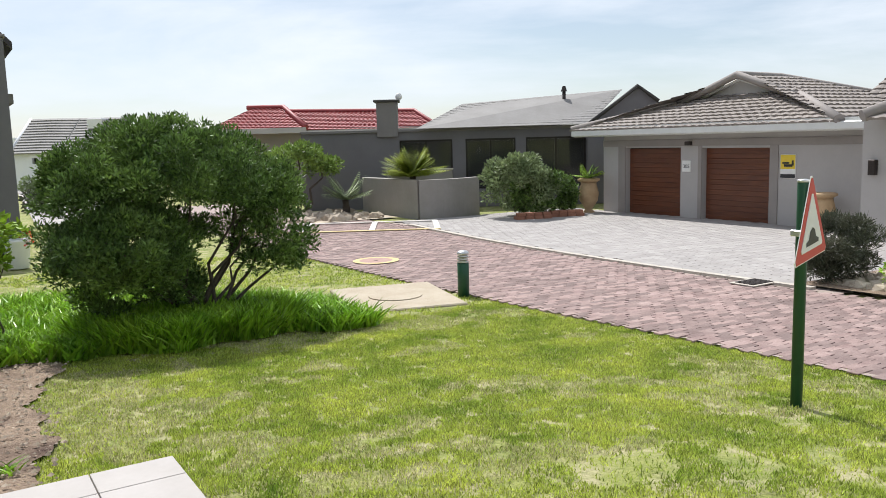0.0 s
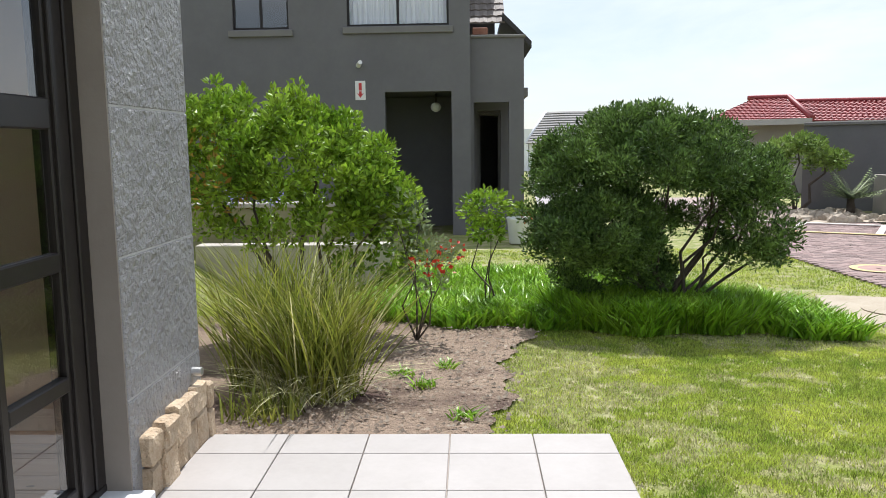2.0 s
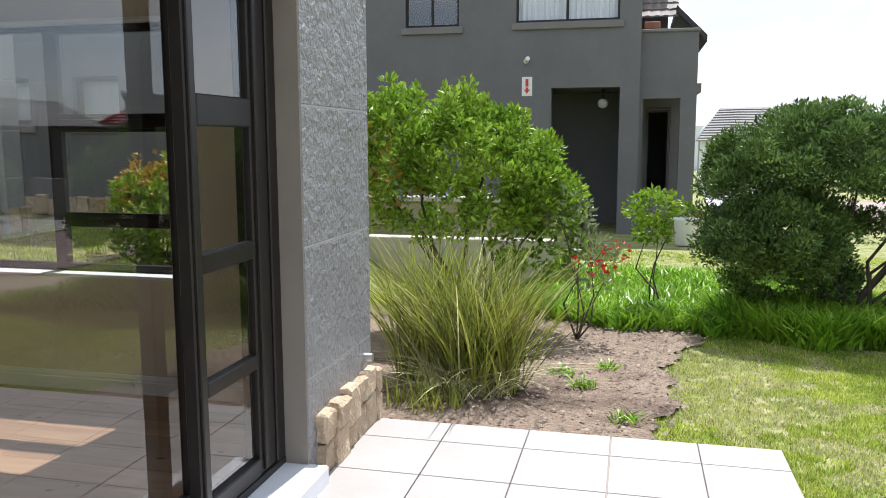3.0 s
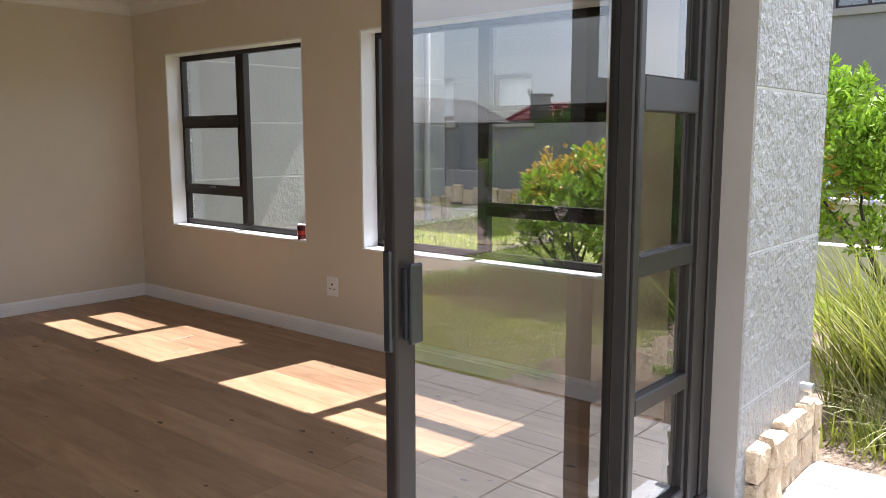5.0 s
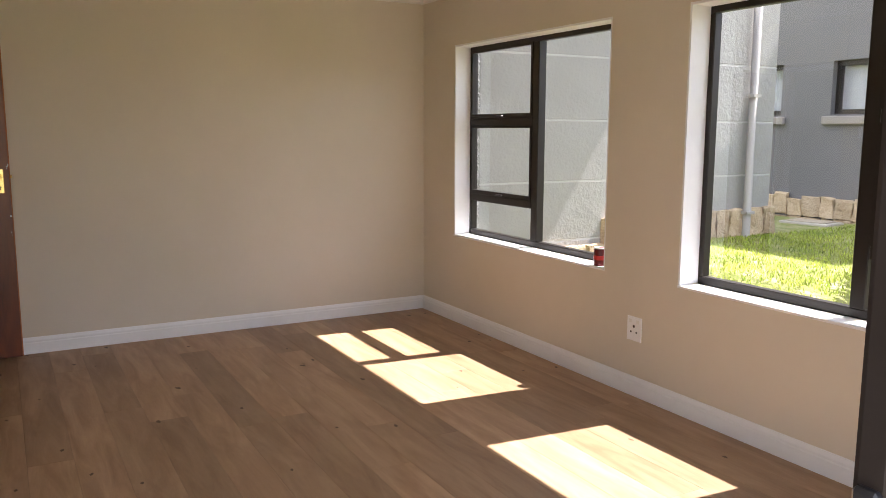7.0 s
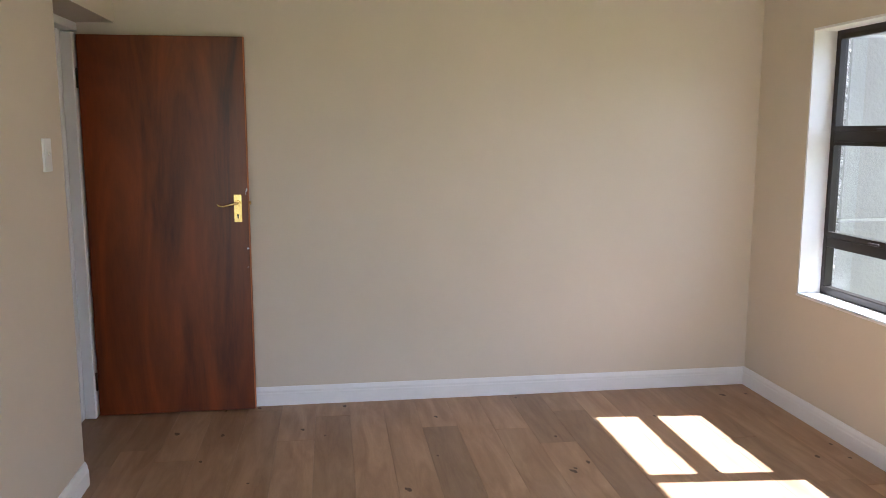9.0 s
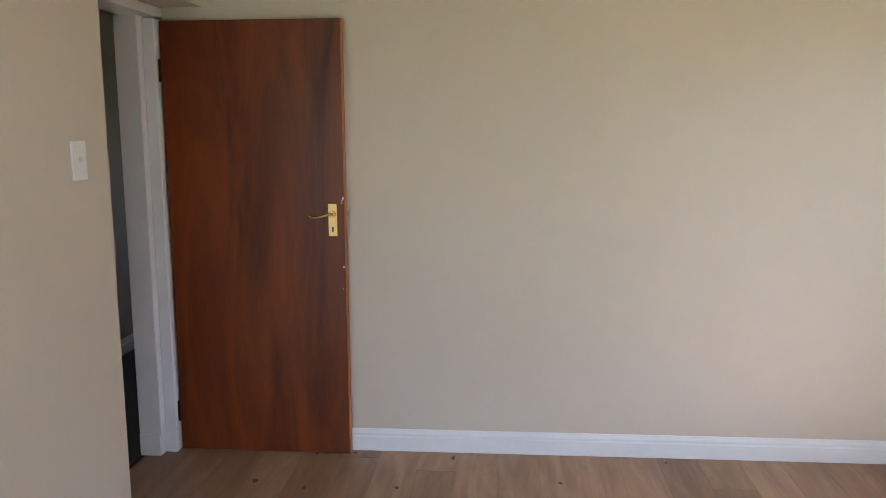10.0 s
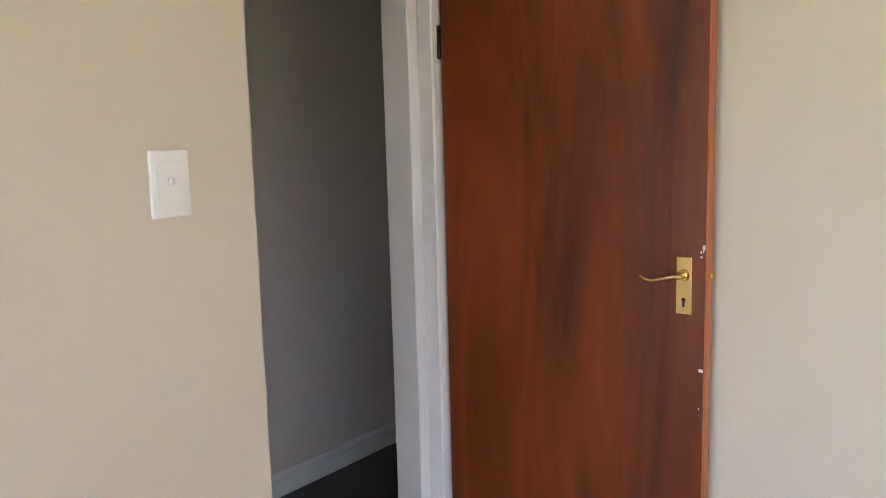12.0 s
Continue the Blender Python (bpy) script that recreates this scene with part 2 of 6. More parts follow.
M_CAN = material("maroon_tin", (0.11, 0.012, 0.015), (0.16, 0.02, 0.022), 6, 0.35)
L_DARK = leaf_material("dark_shrub_leaf", (0.045, 0.095, 0.022), (0.18, 0.275, 0.06), 0.6, trans=0.18)
L_BRIGHT = leaf_material("bright_shrub_leaf", (0.11, 0.23, 0.014), (0.37, 0.51, 0.05), 0.5, trans=0.25)
L_ORANGE = leaf_material("russet_leaf_tip", (0.4, 0.2, 0.03), (0.5, 0.36, 0.06), 0.3, trans=0.35)
L_SUCC = leaf_material("succulent_leaf", (0.13, 0.3, 0.016), (0.34, 0.53, 0.04), 0.45, 0.4, 0.2)
L_GRASS = leaf_material("lawn_blade", (0.17, 0.28, 0.03), (0.6, 0.64, 0.13), 0.6, 0.6, 0.4)
L_DRY = leaf_material("dry_grass_blade", (0.36, 0.35, 0.15), (0.66, 0.62, 0.37), 0.45, 0.7, 0.25)
L_TUFT = leaf_material("ornamental_grass_blade", (0.11, 0.16, 0.02), (0.42, 0.42, 0.08), 0.55, 0.45, 0.25)
L_GREY = leaf_material("grey_green_leaf", (0.13, 0.18, 0.075), (0.28, 0.34, 0.16), 0.4)
L_FRANGI = leaf_material("pale_green_leaf", (0.12, 0.2, 0.035), (0.27, 0.37, 0.09), 0.45)
L_LAV = leaf_material("lavender_stem", (0.06, 0.075, 0.045), (0.13, 0.13, 0.09), 0.35)
L_LIME = leaf_material("lime_frond", (0.17, 0.24, 0.02), (0.32, 0.36, 0.03), 0.3, trans=0.35)
L_RED = leaf_material("red_petal", (0.55, 0.03, 0.02), (0.7, 0.08, 0.03), 0.2)
L_BLUE = leaf_material("lilac_petal", (0.3, 0.28, 0.6), (0.45, 0.42, 0.75), 0.2)

# ---- builders ----


def mesh_from(name, bm):
    me = bpy.data.meshes.new(name)
    bm.normal_update()
    bm.to_mesh(me)
    bm.free()
    return me


def thing(name, at, label, category, group="", kind="", turn=0):
    ob = new(name)
    ob.empty_display_size = 0.2
    ob.matrix_world = pose(*at, 0, 0, turn)
    return tagged(ob, label, category, group, kind)


def part(name, bm, mat, parent=None, label=""):
    me = bm if isinstance(bm, bpy.types.Mesh) else mesh_from(name, bm)
    if not me.materials:
        me.materials.append(mat)
    ob = new(name, me)
    if parent:
        ob.parent = parent
    if label:
        ob["label"] = label
    return ob


def box(x0, x1, y0, y1, z0, z1, bevel=0.0, bm=None, seg=1):
    bm = bm or bmesh.new()
    g = bmesh.ops.create_cube(bm, size=1, matrix=Matrix.Translation(((x0 + x1) / 2, (y0 + y1) / 2, (z0 + z1) / 2)) @ Matrix.Diagonal((x1 - x0, y1 - y0, z1 - z0, 1)))
    if bevel:
        bmesh.ops.bevel(bm, geom=list({e for v in g["verts"] for e in v.link_edges}), offset=bevel, segments=seg, affect="EDGES", profile=0.5)
    return bm


def quad(x0, x1, y0, y1, z0, z1):
    """A single sheet of glass in the middle of the thin box given."""
    bm = bmesh.new()
    if x1 - x0 < y1 - y0:
        x = (x0 + x1) / 2
        c = ((x, y0, z0), (x, y1, z0), (x, y1, z1), (x, y0, z1))
    else:
        y = (y0 + y1) / 2
        c = ((x0, y, z0), (x1, y, z0), (x1, y, z1), (x0, y, z1))
    bm.faces.new([bm.verts.new(v) for v in c])
    return bm


def cyl(r0, r1, z0, z1, n=20, at=(0, 0), bm=None, m=None):
    bm = bm or bmesh.new()
    mm = Matrix.Translation((at[0], at[1], (z0 + z1) / 2))
    bmesh.ops.create_cone(bm, cap_ends=True, segments=n, radius1=r0, radius2=r1, depth=z1 - z0, matrix=(m @ mm) if m else mm)
    return bm


def lathe(profile, n=24, at=(0, 0)):
    bm = bmesh.new()
    rings = []
    for r, z in profile:
        rings.append([bm.verts.new((at[0] + r * math.cos(2 * math.pi * k / n), at[1] + r * math.sin(2 * math.pi * k / n), z)) for k in range(n)])
    for a, b in zip(rings, rings[1:]):
        for k in range(n):
            f = bm.faces.new((a[k], a[(k + 1) % n], b[(k + 1) % n], b[k]))
            f.smooth = True
    bm.faces.new(rings[-1])
    bm.faces.new(rings[0][::-1])
    return bm


def wall_cells(axis, lo, hi, a0, a1, z0, z1, holes):
    """A wall slab from lo to hi in thickness, a0..a1 along, with rectangular holes (b0, b1, c0, c1)."""
    bm = bmesh.new()
    xs = sorted({a0, a1, *[h[0] for h in holes], *[h[1] for h in holes]})
    zs = sorted({z0, z1, *[h[2] for h in holes], *[h[3] for h in holes]})
    xs = [v for v in xs if a0 <= v <= a1]
    zs = [v for v in zs if z0 <= v <= z1]
    for p, q in zip(xs, xs[1:]):
        for r, s in zip(zs, zs[1:]):
            c, d = (p + q) / 2, (r + s) / 2
            if any(h[0] < c < h[1] and h[2] < d < h[3] for h in holes):
                continue
            if axis == "x":
                box(p, q, lo, hi, r, s, bm=bm)
            else:
                box(lo, hi, p, q, r, s, bm=bm)
    bmesh.ops.remove_doubles(bm, verts=bm.verts, dist=0.0005)
    bm.verts.index_update()
    seen = {}
    for f in bm.faces:
        seen.setdefault(tuple(sorted(v.index for v in f.verts)), []).append(f)
    bmesh.ops.delete(bm, geom=[f for fs in seen.values() if len(fs) > 1 for f in fs], context="FACES_ONLY")
    return bm


def structure(name, bm, mat, label, parent=None, category="structure"):
    ob = part(name, bm, mat, parent)
    if not parent:
        tagged(ob, label, category, kind="structure")
    return ob


def tube(points, r0, r1=None, n=8):
    """A round bar along points."""
    bm = bmesh.new()
    r1 = r0 if r1 is None else r1
    pts = [Vector(p) for p in points]
    rings = []
    for i, p in enumerate(pts):
        d = (pts[min(i + 1, len(pts) - 1)] - pts[max(i - 1, 0)]).normalized()
        q = d.to_track_quat("Z", "Y")
        r = r0 + (r1 - r0) * i / (len(pts) - 1)
        rings.append([bm.verts.new(p + q @ Vector((r * math.cos(2 * math.pi * k / n), r * math.sin(2 * math.pi * k / n), 0))) for k in range(n)])
    for a, b in zip(rings, rings[1:]):
        for k in range(n):
            bm.faces.new((a[k], a[(k + 1) % n], b[(k + 1) % n], b[k])).smooth = True
    bm.faces.new(rings[0][::-1])
    bm.faces.new(rings[-1])
    return bm


def raw(name, verts, faces):
    me = bpy.data.meshes.new(name)
    me.from_pydata(verts, [], faces)
    me.update()
    return me


def ground_z(x, y):
    r = math.hypot(x + 0.3, y + 0.9)
    return -0.12 - (0.63 * (1 - math.exp(-(r - 3.8) / 5)) if r > 3.8 else 0.0)


def leaves(name, spots, size, rng, aspect=0.45, up=0.3, out=None):
    """Many small pointed leaves, folded along the middle, at the spots."""
    vs, fs = [], []
    for i, p in enumerate(spots):
        d = Vector((rng.gauss(0, 1), rng.gauss(0, 1), rng.gauss(up, 0.8)))
        if out is not None:
            d += out[i] * 1.2
        d.normalize()
        s = Vector((rng.gauss(0, 1), rng.gauss(0, 1), rng.gauss(0, 1))).cross(d)
        if s.length < 1e-4:
            s = Vector((1, 0, 0))
        s.normalize()
        n = d.cross(s)
        L = size * rng.uniform(0.65, 1.3)
        W = L * aspect * 0.5
        k = len(vs)
        vs += [p, p + d * L * 0.5 + s * W + n * W * 0.4, p + d * L, p + d * L * 0.5 - s * W + n * W * 0.4]
        fs += [(k, k + 1, k + 2), (k, k + 2, k + 3)]
    return raw(name, vs, fs)


def crown_spots(clumps, count, rng, shell=0.55):
    """Spots over many overlapping clumps (centre, radii), with their outward ways."""
    total = sum(c[1][0] * c[1][1] + c[1][2] * c[1][0] for c in clumps)
    spots, outs = [], []
    for c, r in clumps:
        for _ in range(int(count * (r[0] * r[1] + r[2] * r[0]) / total)):
            d = Vector((rng.gauss(0, 1), rng.gauss(0, 1), rng.gauss(0.15, 1))).normalized()
            k = shell + (1 - shell) * rng.random() ** 0.5
            k *= 1 + 0.18 * noise.noise(Vector(c) * 3 + d * 3.2)
            spots.append(Vector((c[0] + d.x * r[0] * k, c[1] + d.y * r[1] * k, c[2] + d.z * r[2] * k)))
            outs.append(d)
    return spots, outs


def blades(name, spots, rng, height, width, lean=0.35, segs=1, arc=0.0):
    """Upright tapered blades at the spots (x, y, z)."""
    vs, fs = [], []
    for x, y, z in spots:
        h = height * rng.uniform(0.55, 1.2)
        w = width * rng.uniform(0.7, 1.3) * 0.5
        a = rng.uniform(0, 2 * math.pi)
        b = rng.uniform(0, 2 * math.pi)
        sx, sy = math.cos(a) * w, math.sin(a) * w
        lx, ly = math.cos(b) * h * lean * rng.random(), math.sin(b) * h * lean * rng.random()
        k = len(vs)
        if segs == 1:
            vs += [(x - sx, y - sy, z), (x + sx, y + sy, z), (x + lx, y + ly, z + h)]
            fs.append((k, k + 1, k + 2))
        else:
            for i in range(segs):
                u = i / segs
                tw = 1.0 - 0.75 * u * u
                bend = u * (1 + arc * u)
                px, py, pz = x + lx * bend, y + ly * bend, z + h * (u - 0.3 * arc * u * u * u)
                vs += [(px - sx * tw, py - sy * tw, pz), (px + sx * tw, py + sy * tw, pz)]
            bend = 1 + arc
            vs.append((x + lx * bend, y + ly * bend, z + h * (1 - 0.3 * arc)))
            for i in range(segs - 1):
                fs.append((k + 2 * i, k + 2 * i + 1, k + 2 * i + 3, k + 2 * i + 2))
            fs.append((k + 2 * segs - 2, k + 2 * segs - 1, k + 2 * segs))
    return raw(name, vs, fs)


def letters(name, text, size, m, mat, parent, label=""):
    cu = bpy.data.curves.new(name, "FONT")
    cu.body, cu.size, cu.align_x, cu.align_y, cu.extrude = text, size, "CENTER", "CENTER", 0.002
    tmp = bpy.data.objects.new(name, cu)
    scene.collection.objects.link(tmp)
    bpy.context.view_layer.update()
    me = bpy.data.meshes.new_from_object(tmp.evaluated_get(bpy.context.evaluated_depsgraph_get()))
    bpy.data.objects.remove(tmp)
    me.transform(m)
    me.materials.clear()
    return part(name, me, mat, parent, label)

# ---- ground, road, driveway, patio ----
def ground_sheet():
    rings = [0, 0.6, 1.2, 1.8, 2.4, 3, 3.5, 4, 4.5, 5, 5.5, 6, 6.5, 7, 8, 9, 10, 11, 12, 13.5, 15, 17, 20, 24, 30, 40, 60, 100, 200, 500, 1500]
    n = 96
    vs, fs = [(-0.3, -0.9, -0.14)], []
    for r in rings[1:]:
        for k in range(n):
            x, y = -0.3 + r * math.cos(2 * math.pi * k / n), -0.9 + r * math.sin(2 * math.pi * k / n)
            vs.append((x, y, ground_z(x, y) - 0.02))
    for k in range(n):
        fs.append((0, 1 + k, 1 + (k + 1) % n))
    for i in range(len(rings) - 2):
        a, b = 1 + i * n, 1 + (i + 1) * n
        for k in range(n):
            fs.append((a + k, b + k, b + (k + 1) % n, a + (k + 1) % n))
    me = raw("ground", vs, fs)
    for p in me.polygons:
        p.use_smooth = True
    return me


structure("ground", ground_sheet(), M_GROUND, "uneven lawn ground with dry worn patches")


def sheet(x0, x1, y0, y1, step, lift, left=None, right=None):
    """A sheet that follows the ground, with optional edge curves left(y), right(y)."""
    ny, nx = max(2, int((y1 - y0) / step)), max(2, int((x1 - x0) / step))
    vs, fs = [], []
    for j in range(ny + 1):
        y = y0 + (y1 - y0) * j / ny
        a, b = (left(y) if left else x0), (right(y) if right else x1)
        for i in range(nx + 1):
            x = a + (b - a) * i / nx
            vs.append((x, y, ground_z(x, y) + lift))
    for j in range(ny):
        for i in range(nx):
            k = j * (nx + 1) + i
            fs.append((k, k + 1, k + nx + 2, k + nx + 1))
    return raw("sheet", vs, fs)


def road_left(y):
    return 5.66 - 0.035 * max(0, 3.5 - y) ** 1.6


def road_right(y):
    return 9.35 + 0.0075 * max(0, y - 6.5) ** 2 if y < 17.2 else 10.2


structure("road", sheet(5.6, 9.4, -14, 30, 0.5, 0.005, road_left, road_right), M_SAND, "sand-jointed bed of the red clay brick road")
structure("driveway_bed", sheet(9.4, 16.8, 4.9, 18.6, 0.5, 0.006, road_right, lambda y: 16.75), M_SAND, "sand bed under the pale paved driveway")
structure("street_far", sheet(2.0, 9.0, 26, 70, 1.0, 0.015, lambda y: 2.2 + (y - 26) * 0.06, lambda y: 6.0 + (y - 26) * 0.1), M_PALEPAVE, "pale far street between the houses")

# kerb between road and driveway
bm = bmesh.new()
ys = [5.3 + 0.45 * i for i in range(28)]
for p, q in zip(ys, ys[1:]):
    a, b = road_right(p), road_right(q)
    vs = []
    for x, y in ((a, p), (a + 0.13, p), (b + 0.13, q - 0.012), (b, q - 0.012)):
        vs.append((x, y, ground_z(x, y)))
    lo = [bm.verts.new((x, y, z - 0.05)) for x, y, z in vs]
    hi = [bm.verts.new((x, y, z + 0.045)) for x, y, z in vs]
    bm.faces.new(hi)
    for k in range(4):
        bm.faces.new((lo[k], lo[(k + 1) % 4], hi[(k + 1) % 4], hi[k]))
structure("kerb", bm, M_KERB, "pale concrete kerb blocks beside the brick road")

# patio: slab, then tiles as pieces
patio = structure("patio", box(-1.49, 0.615, -3.4, 3.215, -0.35, -0.122), M_GROUT, "pale tiled patio slab with brown grout joints")
sill = structure("door_sill", box(-1.8, -1.44, -0.9, 2.34, -0.13, -0.022, 0.006), M_WHITE, "white plastered step under the sliding door")

# concrete slab in the lawn with a round lid
slab = thing("inspection_slab", (4.75, 8.3, ground_z(4.75, 8.3)), "weathered concrete inspection slab set into the lawn", "slab", turn=-14)
part("slab", box(-0.72, 0.72, -0.85, 0.85, -0.1, 0.035, 0.015), M_SLAB, slab)
part("lid", cyl(0.36, 0.36, 0.03, 0.047, 28), M_SLAB, slab, "round concrete manhole lid")


def ring(r0, r1, lift, name, mat, parent):
    n = 40
    vs, fs = [], []
    for k in range(n):
        c, s = math.cos(2 * math.pi * k / n), math.sin(2 * math.pi * k / n)
        vs += [(r0 * c, r0 * s, lift), (r1 * c, r1 * s, lift)]
    for k in range(n):
        a, b = 2 * k, 2 * ((k + 1) % n)
        fs.append((a, a + 1, b + 1, b))
    return part(name, raw(name, vs, fs), mat, parent)


rm = thing("painted_road_circle", (6.35, 11.9, ground_z(6.35, 11.9) + 0.03), "yellow and red painted ring on brick paving", "road marking")
ring(0.3, 0.42, 0.006, "yellow_ring", M_ROADPAINT_Y, rm)
ring(0.04, 0.3, 0.005, "red_disc", M_ROADPAINT_R, rm)
hump = thing("speed_hump_marking", (8.6, 18.2, ground_z(8.6, 18.2) + 0.035), "white and yellow painted lines across the brick road", "road marking", turn=-30)
for a, b, c, d, mat in ((-2.6, 2.6, -1.15, -1.0, M_ROADPAINT_Y), (-2.6, 2.6, 1.0, 1.15, M_ROADPAINT_W), (-2.6, -2.45, -1, 1, M_ROADPAINT_W), (-1.0, -0.85, -1, 1, M_ROADPAINT_W), (0.8, 0.95, -1, 1, M_ROADPAINT_W), (2.45, 2.6, -1, 1, M_ROADPAINT_W)):
    part("painted_line", box(a, b, c, d, 0.0, 0.012), mat, hump)
drain = thing("drain_grate", (9.2, 6.05, ground_z(9.2, 6.05) + 0.03), "dark iron drain grate in pale paving", "drain")
part("frame", box(-0.28, 0.28, -0.2, 0.2, 0, 0.012), M_KERB, drain)
for i in range(7):
    part("bar", box(-0.22, 0.22, -0.15 + i * 0.045, -0.125 + i * 0.045, 0.01, 0.022), M_IRON, drain)

# ---- our house ----
XO, XI = -1.53, -1.80      # door wall, outside and inside faces
YN, YO = 3.0, 3.22         # window wall, inside and outside faces
XW, YS = -7.12, -0.615     # far wall and switch wall
ZC = 2.52
W1 = (-6.62, -4.87, 0.66, 2.08)
W2 = (-4.30, -2.50, 0.66, 2.08)

structure("floor_slab", box(XW - 3.2, XI + 0.06, -2.2, YN + 0.05, -0.2, -0.016), M_SUBFLOOR, "dark screed bed under the oak plank floor")
wall_n = structure("wall_north", wall_cells("x", YN, YO - 0.05, XW - 0.2, XI, -0.3, 2.7, [W1, W2]), M_WALL_IN, "cream painted window wall with two deep reveals")
structure("wall_north_outside", wall_cells("x", YO - 0.05, YO, XW - 0.2, XO - 0.1, -0.5, 2.7, [W1, W2]), M_STUCCO, "grey textured outer skin of the window wall")
structure("wall_west", box(XW - 0.2, XW, -0.97, YN, -0.1, 2.7), M_WALL_IN, "plain cream painted wall behind the open door")
structure("wall_south", box(-6.165, XI, YS - 0.33, YS, -0.1, 2.7), M_WALL_IN, "cream painted wall with a light switch")
structure("wall_over_door", box(XW, -6.18, YS - 0.33, YS, 2.108, 2.7), M_WALL_IN, "cream painted lintel over the doorway")
wall_e = structure("wall_east", wall_cells("y", XI, XO - 0.1, -2.6, YO - 0.05, -0.13, 2.7, [(-0.6, 2.335, -0.2, 2.13)]), M_WALL_IN, "cream inner face of the sliding-door wall")
structure("ceiling", box(XW - 0.2, XI, YS - 0.4, YN + 0.1, ZC, ZC + 0.12), M_CEIL, "off-white plastered ceiling")
roof = structure("roof_slab", box(-10.6, -1.51, -2.7, 3.4, 2.7, 2.85), M_CEIL, "flat roof slab over the room")

# window reveals painted white
for nm, (a, b, c, d) in (("window_1", W1), ("window_2", W2)):
    bm = bmesh.new()
    box(a, a + 0.012, YN + 0.002, 3.13, c + 0.014, d - 0.012, bm=bm)
    box(b - 0.012, b, YN + 0.002, 3.13, c + 0.014, d - 0.012, bm=bm)
    box(a, b, YN + 0.002, 3.13, d - 0.012, d, bm=bm)
    structure("trim_" + nm, bm, M_WHITE, "white painted window reveal")
    structure("sill_" + nm, box(a, b, YN - 0.006, 3.13, c, c + 0.014, 0.003), M_WHITE, "white painted window sill")

# exterior textured pier by the door: courses with grooves
pier = thing("wall_pier", (0, 0, 0), "grey rough-textured rendered pier with scored joints", "wall", kind="structure")
courses = [-0.15, 0.36, 0.96, 1.575, 2.19, 2.8]
for lo, hi in zip(courses, courses[1:]):
    part("render_panel", box(XO - 0.1, XO, 2.335, YO, lo + 0.004, hi - 0.004, 0.005), M_STUCCO, pier)
part("core", box(XO - 0.1, XO - 0.004, 2.345, YO - 0.006, -0.15, 2.8), M_MORTAR, pier, "pale joint mortar")
part("reveal", box(XO - 0.135, XO - 0.004, 2.325, 2.336, -0.03, 2.13), M_REVEAL, pier, "smooth taupe plaster door reveal")
part("head", box(XO - 0.1, XO, -2.6, 2.335, 2.13, 2.8), M_STUCCO, pier)
part("south_panel", box(XO - 0.1, XO, -2.6, -0.6, -0.15, 2.13), M_STUCCO, pier)
# small pipe stub at the pier's foot
stub = thing("pipe_stub", (XO, 3.1, 0.27), "short grey pipe stub in the pier", "pipe")
part("pipe", cyl(0.022, 0.022, 0, 0.05, 14, m=pose(0, 0, 0, 0, 90, 0)), M_STEEL, stub)

# stone plinth pieces
plinth = thing("plinth", (0, 0, 0), "rough-cut golden sandstone plinth along the pier", "plinth", kind="structure")
rng = random.Random(4)


def stone(x0, x1, y0, y1, z0, z1, rng, bulge=0.013):
    bm = box(x0, x1, y0, y1, z0, z1, min(x1 - x0, y1 - y0, z1 - z0) * 0.13)
    bmesh.ops.subdivide_edges(bm, edges=[e for e in bm.edges if e.calc_length() > 0.06], cuts=1, use_grid_fill=True)
    for v in bm.verts:
        v.co += Vector((rng.uniform(-1, 1), rng.uniform(-1, 1), rng.uniform(-1, 1))) * bulge * 0.5
    return bm


yy = 2.42
while yy < YO:
    w = rng.uniform(0.12, 0.17)
    top = 0.19 + rng.uniform(-0.02, 0.03)
    mid = 0.04 + rng.uniform(-0.03, 0.03)
    y1 = min(yy + w, YO + 0.03)
    part("stone", stone(XO - 0.02, XO + 0.05 + rng.uniform(-0.01, 0.015), yy, y1 - 0.004, -0.14, mid - 0.006, rng), M_STONE, plinth)
    part("stone", stone(XO - 0.02, XO + 0.055 + rng.uniform(-0.01, 0.02), yy, y1 - 0.004, mid + 0.004, top, rng), M_STONE, plinth)
    yy += w

# ---- windows ----


